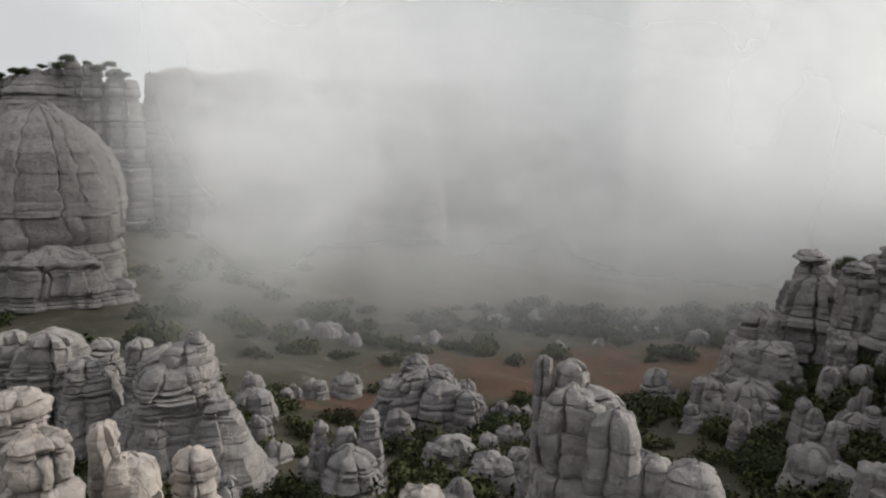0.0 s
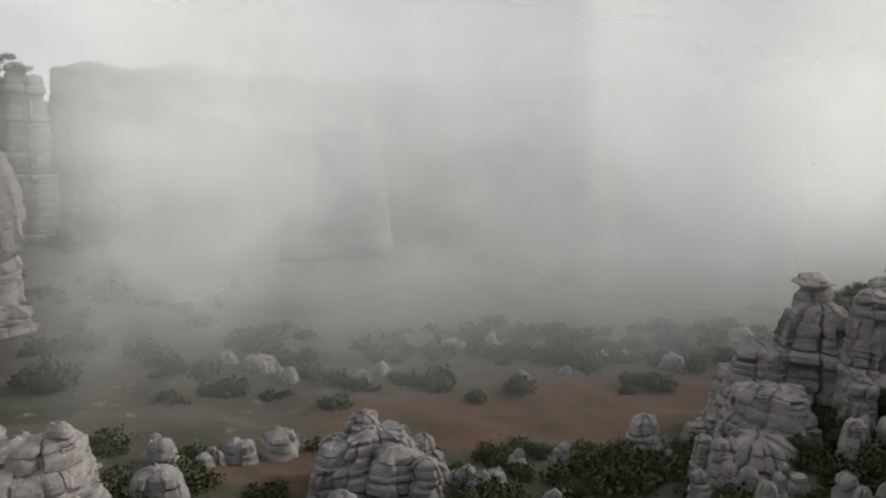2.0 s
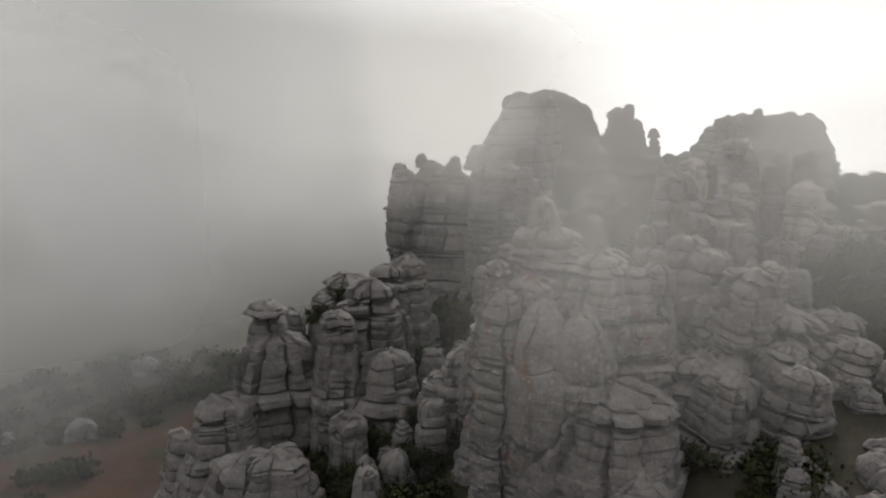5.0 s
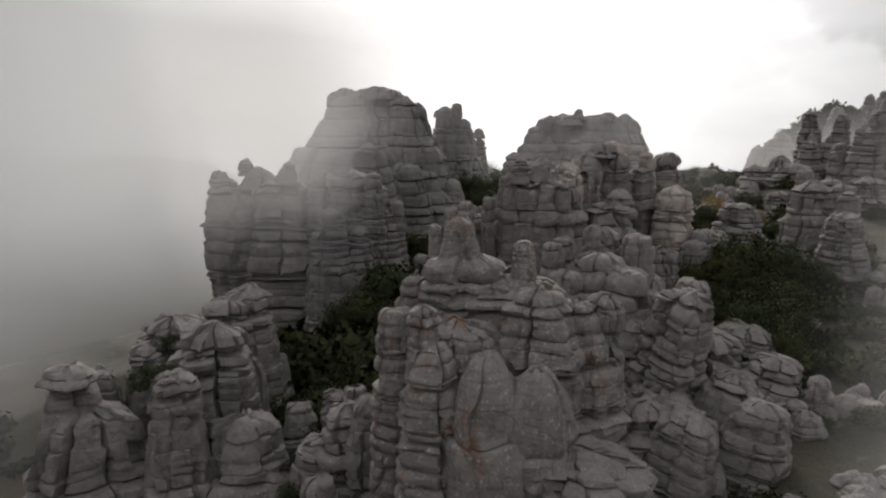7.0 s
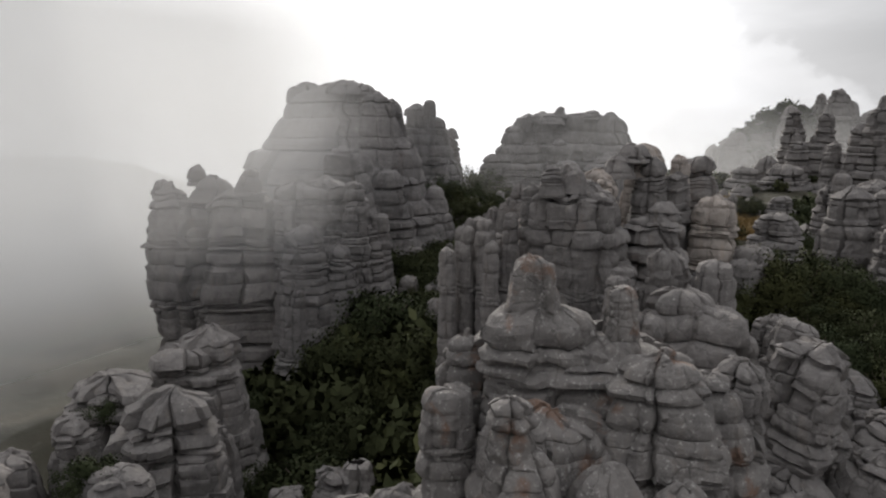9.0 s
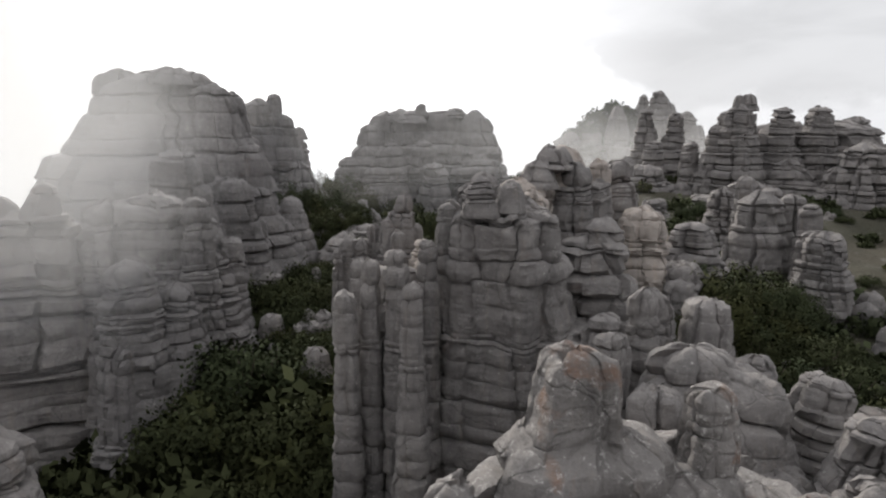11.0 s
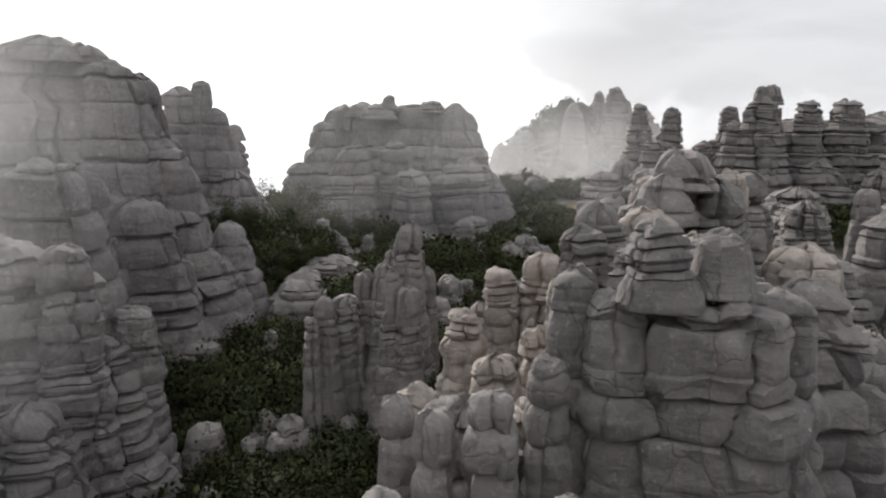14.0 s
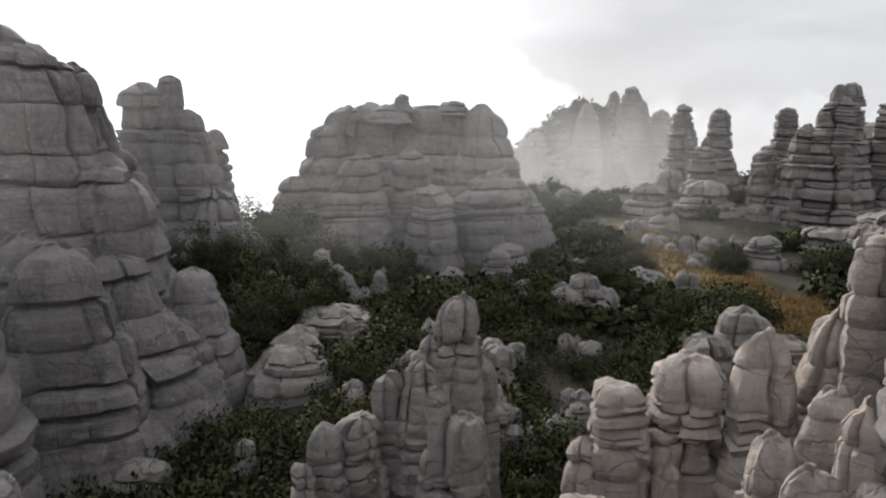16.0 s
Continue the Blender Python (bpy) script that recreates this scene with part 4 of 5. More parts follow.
rock(thing, "boulder", 95.0, 47.8, 27.8, 32.1, 2.73, 2.73, -119, 0.8, 0.5, 1.0, 0.29)
rock(thing, "boulder", 76.0, 61.2, 29.1, 30.8, 1.10, 1.10, -114, 0.85, 1, 1.0, 0.18)
thing = crag("limestone_pavement", "sloping pavement of cracked limestone slabs")
rock(thing, "slab", 69.0, 51.1, 22.7, 27.4, 4.12, 4.12, -102, 0.8, 0.5, 1.0, 0.27)
rock(thing, "slab", 60.0, 53.9, 22.6, 25.6, 3.12, 3.12, -101, 0.8, 0.6, 1.0, 0.23)
rock(thing, "slab", 60.0, 49.7, 23.2, 26.7, 2.74, 2.74, -106, 0.75, 0.6, 1.0, 0.23)
rock(thing, "slab", 74.0, 46.8, 23.6, 26.6, 3.52, 3.52, -105, 0.8, 0.4, 1.0, 0.30)
rock(thing, "slab", 68.0, 45.1, 22.8, 25.8, 2.71, 2.71, -109, 0.8, 0.4, 1.0, 0.26)
rock(thing, "slab", 57.0, 47.9, 23.5, 25.9, 2.14, 2.14, -110, 0.8, 0.5, 1.0, 0.21)
rock(thing, "slab", 54.0, 52.8, 23.9, 25.9, 2.20, 2.20, -104, 0.8, 0.5, 1.0, 0.20)
rock(thing, "slab", 84.0, 41.6, 23.4, 26.4, 3.53, 3.53, -107, 0.8, 0.4, 1.0, 0.34)
rock(thing, "slab", 62.0, 53.9, 29.8, 32.1, 2.40, 2.40, -123, 0.8, 0.5, 1.0, 0.16)
rock(thing, "slab", 55.0, 59.8, 31.7, 33.2, 1.79, 1.79, -120, 0.8, 0.5, 1.0, 0.16)
rock(thing, "slab", 68.0, 52.8, 30.0, 31.8, 1.83, 1.83, -119, 0.8, 0.4, 1.0, 0.19)
for ob in thing.children:
    ob.rotation_euler = (radians(11), radians(-4), 0)
thing = crag("limestone_crag", "overhanging limestone crag with three knobs on its crest")
rock(thing, "column", 91.0, 109.0, 22.0, 37.0, 2.7, 2.5, -57, 0.7, 1.6, 1.0, 0.35, ((0, 0.5, 0, 0), (0.35, 0.55, 0, 0), (0.6, 0.9, 0, 0), (0.8, 1.08, 0, 0), (0.94, 0.9, 0, 0), (1, 0.7, 0, 0)))
rock(thing, "cap_boulder", 91.0, 110.1, 36.3, 37.9, 0.93, 0.93, -57, 0.8, 0.8, 1.0, 0.45)
rock(thing, "cap_boulder", 92.5, 106.8, 37.3, 39.4, 1.03, 1.03, -59, 0.9, 0.8, 1.0, 0.45)
rock(thing, "cap_block", 93.0, 105.1, 35.6, 38.2, 2.38, 2.38, -60, 0.6, 0.8, 1.0, 0.46)
rock(thing, "cap_boulder", 91.0, 99.7, 36.5, 39.2, 1.25, 1.25, -63, 0.8, 0.8, 1.0, 0.44)
rock(thing, "column", 92.0, 101.4, 21.7, 36.4, 5.19, 4.67, -62, 0.85, 2.2, 1.0, 0.45)
rock(thing, "column", 92.5, 106.2, 21.0, 35.6, 3.3, 3.0, -59, 0.8, 2.0, 1.0, 0.36, ((0, 0.7, 0, 0), (0.4, 0.8, 0, 0), (0.7, 1.03, 0, 0), (0.92, 0.98, 0, 0), (1, 0.8, 0, 0)))
rock(thing, "column", 96.0, 97.3, 24.2, 34.8, 5.26, 4.74, -66, 0.6, 1.5, 1.0, 0.47)
rock(thing, "column", 98.0, 91.7, 21.2, 32.0, 6.16, 4.93, -70, 0.6, 1.2, 1.0, 0.47)
thing = crag("limestone_ridge", "stepped limestone ridge above the meadow with a flat perched stone")
rock(thing, "cap_slab", 51.5, 97.6, 23.8, 24.9, 1.92, 1.92, -40, 1.0, 0.5, 1.0, 0.46)
rock(thing, "column", 52.0, 98.2, 15.8, 23.8, 3.07, 3.07, -40, 0.7, 0.8, 1.0, 0.46)
rock(thing, "column", 52.0, 96.7, 8.2, 21.3, 4.61, 4.61, -40, 0.85, 0.8, 1.0, 0.46)
rock(thing, "column", 53.0, 89.2, 12.9, 24.6, 2.32, 2.32, -45, 0.85, 0.8, 1.0, 0.43)
rock(thing, "column", 60.0, 90.3, 16.2, 26.2, 3.97, 3.97, -48, 0.8, 0.9, 1.0, 0.46)
rock(thing, "column", 72.0, 94.8, 12.8, 26.8, 3.76, 3.76, -50, 0.75, 1.1, 1.0, 0.52)
rock(thing, "column", 56.0, 85.2, 11.9, 20.4, 3.71, 3.71, -48, 0.8, 0.8, 1.0, 0.43)
rock(thing, "column", 45.0, 97.3, 5.7, 16.1, 3.93, 3.93, -36, 0.75, 1.2, 1.0, 0.44)
rock(thing, "column", 44.0, 102.8, 3.7, 11.7, 2.70, 2.70, -33, 0.7, 0.8, 1.0, 0.47)
rock(thing, "column", 41.5, 86.0, 6.1, 14.8, 4.13, 4.13, -39, 0.7, 0.8, 1.0, 0.38)
rock(thing, "column", 40.0, 87.2, 4.7, 11.4, 2.75, 2.75, -38, 0.8, 0.7, 1.0, 0.39)
rock(thing, "column", 44.6, 78.2, 8.1, 14.4, 1.80, 1.80, -46, 0.7, 0.7, 1.0, 0.36)
rock(thing, "column", 49.0, 84.1, 10.3, 16.6, 1.90, 1.90, -45, 0.8, 0.7, 1.0, 0.40)
rock(thing, "column", 52.0, 76.7, 8.8, 18.5, 1.80, 1.80, -51, 0.8, 0.8, 1.0, 0.38)
rock(thing, "block", 58.0, 77.0, 15.0, 21.6, 2.83, 2.83, -54, 0.8, 0.7, 1.0, 0.40)
rock(thing, "block", 57.0, 79.0, 14.6, 19.2, 2.24, 2.24, -53, 0.8, 0.6, 1.0, 0.41)
rock(thing, "block", 48.0, 77.7, 9.3, 14.7, 1.77, 1.77, -49, 0.8, 0.6, 1.0, 0.37)
rock(thing, "column", 64.0, 97.4, 14.2, 25.5, 4.19, 4.19, -53, 0.75, 0.8, 1.0, 0.30)
rock(thing, "column", 57.5, 100.9, 16.8, 22.2, 2.69, 2.69, -46, 0.75, 0.6, 1.0, 0.28)
rock(thing, "column", 60.6, 92.2, 16.3, 22.1, 2.82, 2.82, -55, 0.7, 0.6, 1.0, 0.28)
rock(thing, "column", 70.0, 95.4, 18.2, 26.3, 3.43, 3.43, -58, 0.8, 0.7, 1.0, 0.33)
rock(thing, "column", 60.0, 97.6, 16.1, 24.2, 2.03, 2.03, -50, 0.8, 0.6, 1.0, 0.29)
rock(thing, "column", 64.0, 89.6, 15.7, 22.5, 1.73, 1.73, -60, 0.7, 0.8, 1.0, 0.30)
rock(thing, "boulder", 64.0, 80.5, 16.6, 20.3, 2.06, 2.06, -69, 0.8, 0.6, 1.0, 0.29)
rock(thing, "boulder", 62.0, 83.2, 16.4, 19.6, 1.79, 1.79, -65, 0.8, 0.6, 1.0, 0.28)
rock(thing, "boulder", 64.5, 79.3, 17.3, 20.8, 1.38, 1.38, -70, 0.8, 0.6, 1.0, 0.29)
rock(thing, "column", 57.0, 74.4, 20.2, 23.0, 2.11, 2.11, -73, 0.8, 0.8, 1.0, 0.24)
rock(thing, "column", 48.0, 58.0, 15.9, 24.7, 5.69, 5.13, -65, 0.75, 1.0, 1.0, 0.28)
rock(thing, "column", 55.0, 54.2, 20.9, 25.9, 2.52, 2.52, -71, 0.8, 0.7, 1.0, 0.29)
thing = crag("limestone_tower", "dark split limestone tower rising from the valley side")
rock(thing, "column", 9.0, 42.0, 16.5, 24.8, 3.98, 3.18, -12, 0.6, 1.1, 1.0, 0.24)
rock(thing, "column", 6.3, 42.0, 17.7, 26.9, 0.83, 0.83, -9, 0.8, 0.6, 1.0, 0.24)
rock(thing, "column", 8.0, 42.5, 17.4, 26.3, 1.34, 1.34, -11, 0.8, 0.9, 1.0, 0.24)
rock(thing, "column", 7.8, 41.0, 17.4, 25.1, 2.23, 2.23, -11, 0.8, 1.0, 1.0, 0.24)
rock(thing, "column", 9.9, 38.5, 18.4, 24.6, 2.21, 2.21, -14, 0.7, 1.2, 1.0, 0.22)
rock(thing, "column", 8.9, 40.0, 17.6, 24.5, 1.40, 1.40, -13, 0.6, 0.9, 1.0, 0.23)
rock(thing, "column", 14.0, 37.0, 19.0, 22.2, 2.82, 2.82, -21, 0.6, 0.6, 1.0, 0.22)
rock(thing, "column", 12.1, 38.0, 18.4, 22.2, 1.47, 1.47, -18, 0.7, 0.7, 1.0, 0.22)
thing = crag("limestone_wall", "sunlit cream limestone wall of tilted cracked beds")
rock(thing, "column", -39.2, 69.0, 5.5, 20.1, 5.38, 4.30, 30, 0.75, 1.0, 1.0, 0.39)
rock(thing, "column", -24.9, 64.0, 7.0, 20.5, 5.12, 4.10, 21, 0.7, 1.3, 1.0, 0.36)
rock(thing, "column", -38.3, 67.0, 9.8, 21.1, 3.00, 3.00, 30, 0.8, 0.9, 1.0, 0.38)
rock(thing, "column", -42.5, 68.0, 11.6, 21.1, 2.13, 2.13, 32, 0.8, 0.8, 1.0, 0.39)
rock(thing, "column", -33.9, 65.0, 10.6, 19.1, 2.90, 2.90, 28, 0.6, 0.8, 1.0, 0.37)
rock(thing, "column", -36.3, 74.0, 10.3, 18.4, 2.27, 2.27, 26, 0.85, 1.0, 1.0, 0.42)
rock(thing, "column", -29.1, 66.0, 11.4, 20.8, 1.77, 1.77, 24, 0.8, 1.0, 1.0, 0.37)
rock(thing, "column", -23.0, 62.0, 16.1, 21.7, 2.66, 2.66, 20, 0.9, 1.4, 1.0, 0.35)
rock(thing, "column", -24.0, 61.5, 10.7, 20.2, 4.15, 4.15, 21, 0.8, 1.3, 1.0, 0.35)
rock(thing, "column", -19.8, 60.0, 11.2, 17.6, 3.16, 3.16, 18, 0.5, 1.8, 1.0, 0.34)
rock(thing, "column", -22.2, 62.0, 20.2, 22.7, 1.39, 1.39, 20, 0.8, 0.8, 1.0, 0.35)
thing = crag("limestone_outcrop", "near cream limestone outcrop with rounded lichened tops")
rock(thing, "column", -20.6, 33.0, 22.2, 27.9, 1.79, 1.79, 32, 0.8, 0.9, 1.0, 0.19)
rock(thing, "column", -18.5, 31.0, 22.4, 26.5, 2.38, 2.38, 31, 0.7, 1.2, 1.0, 0.18)
rock(thing, "column", -18.6, 37.0, 21.8, 24.4, 1.12, 1.12, 27, 0.8, 0.6, 1.0, 0.21)
rock(thing, "column", -16.4, 35.0, 20.0, 23.5, 2.03, 2.03, 25, 0.7, 0.9, 1.0, 0.20)
rock(thing, "column", -14.1, 38.0, 18.4, 22.5, 1.83, 1.83, 20, 0.7, 1.0, 1.0, 0.22)
rock(thing, "column", -1.0, 36.0, 19.4, 21.4, 1.75, 1.75, 2, 0.7, 0.7, 1.0, 0.21)
thing = crag("limestone_outcrop", "hazy limestone pinnacles on the valley floor")
rock(thing, "column", -22.1, 80.0, 4.3, 10.7, 2.90, 2.90, 15, 0.8, 0.9, 1.0, 0.46)
rock(thing, "column", -10.5, 58.0, 11.1, 16.0, 1.11, 1.11, 10, 0.7, 0.7, 1.0, 0.34)
rock(thing, "column", -8.3, 58.0, 10.6, 15.4, 1.33, 1.33, 8, 0.8, 0.7, 1.0, 0.34)
rock(thing, "column", -6.0, 57.0, 10.7, 17.4, 1.19, 1.19, 6, 0.8, 0.8, 1.0, 0.33)
rock(thing, "column", -7.3, 55.0, 10.1, 14.7, 2.53, 2.53, 8, 0.8, 0.8, 1.0, 0.32)
rock(thing, "column", -2.0, 87.0, -2.8, 11.0, 7.54, 6.03, 1, 0.55, 0.9, 1.0, 0.50)
rock(thing, "column", -3.4, 88.0, 0.4, 12.4, 2.90, 2.90, 2, 0.7, 0.8, 1.0, 0.50)
rock(thing, "column", -0.1, 84.0, 0.6, 10.2, 3.50, 3.50, 0, 0.75, 0.8, 1.0, 0.48)
rock(thing, "column", -5.9, 86.0, 1.1, 10.2, 2.78, 2.78, 4, 0.75, 0.8, 1.0, 0.49)
rock(thing, "column", 2.9, 82.0, 2.8, 9.9, 1.86, 1.86, -2, 0.8, 0.8, 1.0, 0.47)
rock(thing, "column", 1.0, 68.0, 4.3, 10.0, 3.43, 3.43, -1, 0.8, 0.9, 1.0, 0.39)
rock(thing, "column", 4.9, 70.0, 3.3, 9.7, 1.68, 1.68, -4, 0.7, 0.8, 1.0, 0.41)
rock(thing, "boulder", 8.0, 66.0, 5.9, 9.7, 2.12, 2.12, -7, 0.8, 0.5, 1.0, 0.38)
rock(thing, "column", -13.6, 98.0, 0.5, 6.5, 2.66, 2.66, 8, 0.8, 0.8, 1.0, 0.56)
rock(thing, "boulder", 8.1, 90.0, -0.2, 4.2, 2.87, 2.87, -5, 0.8, 0.6, 1.0, 0.52)
thing = crag("limestone_outcrop", "dark limestone pinnacles at the meadow edge")
rock(thing, "column", 29.7, 94.0, 0.8, 8.8, 2.37, 2.37, -18, 0.8, 0.9, 1.0, 0.54)
rock(thing, "column", 40.8, 89.0, 6.0, 13.8, 3.99, 3.99, -25, 0.8, 0.6, 1.0, 0.51)
rock(thing, "column", 37.0, 81.5, 3.3, 11.3, 4.64, 4.64, -24, 0.7, 0.7, 1.0, 0.47)
rock(thing, "column", 32.1, 81.0, 6.1, 10.7, 1.84, 1.84, -22, 0.8, 0.6, 1.0, 0.46)
rock(thing, "column", 30.2, 55.0, 10.3, 15.2, 2.02, 2.02, -29, 0.8, 0.5, 1.0, 0.32)
rock(thing, "column", 31.7, 53.0, 10.4, 14.4, 1.96, 1.96, -31, 0.8, 0.6, 1.0, 0.31)
rock(thing, "column", 35.2, 78.0, 1.9, 7.1, 3.21, 3.21, -24, 0.8, 0.6, 1.0, 0.45)
rock(thing, "column", 38.1, 76.0, 2.9, 7.9, 2.08, 2.08, -27, 0.8, 0.6, 1.0, 0.44)
thing = crag("limestone_cliff", "tall bulging limestone cliff above ledges, edged by fog")
rock(thing, "column", -90.0, 160.0, 4.0, 45.6, 17.0, 14.0, 30, 0.7, 2.4, 0.45, 0.6, ((0, 1.04, 0, 0), (0.26, 0.98, 0, 0), (0.31, 0.92, 0, 0), (0.36, 1.0, 0, 0), (0.6, 0.99, 0, 0), (0.8, 0.88, 0, 0), (0.92, 0.66, 0, 0), (1, 0.36, 0, 0)), False)
rock(thing, "column", -106.0, 156.0, 4.0, 43.0, 10.0, 9.0, 12, 0.6, 2.2, 1.0, 0.8)
rock(thing, "buttress", -82.0, 149.0, 0.0, 15.0, 12.0, 8.0, 30, 0.9, 1.0, 0.8, 0.6)
rock(thing, "buttress", -96.0, 146.0, 0.0, 12.0, 13.0, 8.0, 24, 0.9, 1.0, 0.8, 0.6)
rock(thing, "buttress", -73.0, 151.0, 0.0, 9.0, 8.0, 6.0, 40, 0.8, 1.0, 0.8, 0.6)
thing = crag("limestone_ridge", "high grey limestone crest with wind-bent bushes, over the valley")
rock(thing, "column", -118.0, 226.0, 10.0, 58.6, 21.0, 15.0, 27, 0.7, 2.2, 1.0, 1.0, ((0, 1.2, 0, 0), (0.5, 1.08, 0, 0), (0.8, 0.98, 0, 0), (0.92, 0.82, 0, 0), (1, 0.62, 0, 0)), False)
rock(thing, "column", -140.0, 222.0, 10.0, 56.0, 14.0, 12.0, 27, 0.8, 2.2, 1.0, 1.0, None, False)
for x, y, high, wide in ((-112, 220, 63.2, 4.4), (-106.5, 221, 61.6, 5.6), (-100.0, 222, 60.6, 4.6), (-117, 220, 60.6, 5.6), (-123, 220, 60.4, 6.0), (-129.0, 219, 58.4, 5.6), (-134, 219, 57.4, 5.0), (-139, 218, 56.2, 4.6), (-95.5, 223, 57.4, 4.4)):
    rock(thing, "column", x, y, 46.0, high, wide, wide * 0.9, 30, 0.55, 1.6, 1.0, 0.7, None, False)
thing = crag("limestone_cliff", "long faint limestone ridge dissolving into fog")
rock(thing, "column", -86.0, 236.0, 5.0, 60.6, 17.0, 14.0, 15, 0.8, 3.0, 1.0, 1.6, None, False)
rock(thing, "column", -62.0, 244.0, 5.0, 60.8, 20.0, 14.0, 10, 0.8, 3.0, 1.0, 1.6, None, False)
rock(thing, "column", -36.0, 250.0, 5.0, 59.5, 20.0, 14.0, 6, 0.75, 3.0, 1.0, 1.8, None, False)
rock(thing, "column", -14.0, 256.0, 5.0, 52.0, 16.0, 12.0, 4, 0.7, 3.0, 1.0, 1.8, None, False)
thing = crag("limestone_ridge", "row of limestone pinnacles with a balanced block, along the plateau edge")
rock(thing, "column", 167.0, 7.3, 29.4, 43.3, 10.82, 6.49, -127, 0.6, 1.4, 1.0, 0.54)
rock(thing, "column", 168.0, -4.4, 32.5, 44.4, 18.83, 9.41, -123, 0.75, 1.4, 1.0, 0.71)
rock(thing, "column", 189.0, 17.3, 28.2, 40.8, 8.53, 5.97, -118, 0.6, 1.2, 1.0, 0.65)
rock(thing, "column", 184.0, 5.3, 28.7, 41.4, 6.31, 4.42, -123, 0.7, 1.2, 1.0, 0.64)
rock(thing, "column", 188.0, 21.3, 34.0, 47.9, 2.89, 2.89, -116, 0.6, 1.5, 1.0, 0.64)
rock(thing, "column", 188.0, 14.8, 34.0, 47.4, 2.56, 2.56, -119, 0.7, 1.5, 1.0, 0.64)
rock(thing, "column", 183.0, 6.0, 37.9, 47.3, 2.27, 2.27, -123, 0.8, 1.2, 1.0, 0.62)
rock(thing, "column", 161.0, 13.1, 32.3, 47.5, 4.05, 4.05, -127, 0.75, 1.8, 1.0, 0.50)
rock(thing, "cap_boulder", 161.0, 11.9, 47.0, 49.9, 1.42, 1.42, -128, 0.8, 0.8, 1.0, 0.50)
rock(thing, "cap_boulder", 161.0, 13.6, 47.0, 49.6, 1.02, 1.02, -127, 0.8, 0.8, 1.0, 0.50)
rock(thing, "column", 163.0, 16.2, 32.0, 44.4, 2.54, 2.54, -125, 0.7, 1.6, 1.0, 0.51)
rock(thing, "column", 167.0, 19.4, 30.3, 41.2, 1.77, 1.77, -122, 0.8, 1.2, 1.0, 0.53)
rock(thing, "column", 168.0, 27.6, 31.0, 36.8, 4.56, 4.56, -118, 0.85, 0.7, 1.0, 0.54)
rock(thing, "column", 178.0, 22.6, 34.8, 41.4, 2.33, 2.33, -118, 0.8, 1.2, 1.0, 0.59)
rock(thing, "column", 172.0, 33.5, 32.2, 36.1, 3.67, 3.67, -114, 0.7, 0.5, 1.0, 0.56)
rock(thing, "column", 176.0, 28.8, 31.7, 37.9, 2.74, 2.74, -115, 0.8, 0.8, 1.0, 0.58)
rock(thing, "column", 166.0, 17.5, 30.3, 36.1, 2.96, 2.96, -123, 0.8, 0.8, 1.0, 0.53)
rock(thing, "column", 162.0, 4.9, 36.9, 47.5, 2.26, 2.26, -121, 0.85, 1.2, 1.0, 0.66)
rock(thing, "column", 163.0, -2.5, 34.9, 47.7, 3.20, 3.20, -123, 0.8, 1.4, 1.0, 0.67)
rock(thing, "slab", 166.0, -11.2, 42.6, 45.8, 3.16, 3.16, -126, 0.9, 1, 1.0, 0.70)
rock(thing, "slab", 140.0, 20.6, 34.1, 35.7, 3.88, 3.88, -120, 0.8, 0.4, 1.0, 0.55)
rock(thing, "column", 150.0, -3.5, 35.7, 40.9, 5.19, 5.19, -127, 0.85, 0.8, 1.0, 0.61)
thing = crag("limestone_outcrop", "tumbled limestone blocks on the plateau among low scrub")
rock(thing, "block", 109.0, 36.0, 35.6, 38.6, 1.27, 1.27, -122, 0.8, 0.8, 1.0, 0.37)
rock(thing, "column", 107.0, 35.2, 31.7, 36.9, 3.03, 3.03, -123, 0.85, 0.8, 1.0, 0.36)
rock(thing, "column", 107.0, 31.8, 32.2, 36.9, 1.67, 1.67, -125, 0.85, 0.8, 1.0, 0.36)
rock(thing, "column", 103.0, 32.2, 31.9, 36.3, 1.34, 1.34, -127, 0.8, 0.6, 1.0, 0.34)
rock(thing, "slab", 120.0, 33.4, 34.3, 36.4, 2.37, 2.37, -119, 0.8, 0.4, 1.0, 0.43)
rock(thing, "slab", 102.0, 44.2, 32.7, 34.6, 3.09, 3.09, -119, 0.8, 0.4, 1.0, 0.33)
rock(thing, "slab", 98.0, 33.4, 31.4, 34.1, 2.72, 2.72, -129, 0.8, 0.4, 1.0, 0.31)
rock(thing, "block", 110.0, 32.7, 34.4, 37.3, 1.78, 1.78, -123, 0.8, 0.5, 1.0, 0.37)
thing = crag("limestone_hill", "misty far hill of limestone towers beyond the plateau")
hill_rng = np.random.default_rng(77)
for k in range(17):
    y = 9.0 - 76.0 * k / 16 + hill_rng.uniform(-1.5, 1.5)
    crest = float(np.interp(-y, (-8, 0, 6, 11, 18, 25, 31, 37, 46, 54, 66), (40, 46, 51, 46, 55, 51, 58, 61, 58, 50, 44))) - hill_rng.choice((0.0, 0.0, 3.0, 6.0))
    wide = hill_rng.uniform(5.5, 9.5)
    rock(thing, "pinnacle", 362.0 + hill_rng.uniform(-10, 8), y, 10.0, crest, wide, wide * 0.9, hill_rng.uniform(0, 90), 0.3, 2.2, 1.0, 1.4, ((0, 1.2, 0, 0), (0.5, 0.9, 0, 0), (0.8, 0.68, 0, 0), (0.93, 0.52, 0, 0), (1, 0.36, 0, 0)), False)


def blocked(x, y, gap):
    return any((x - px) ** 2 + (y - py) ** 2 < (r * gap) ** 2 for px, py, r in FOOT)


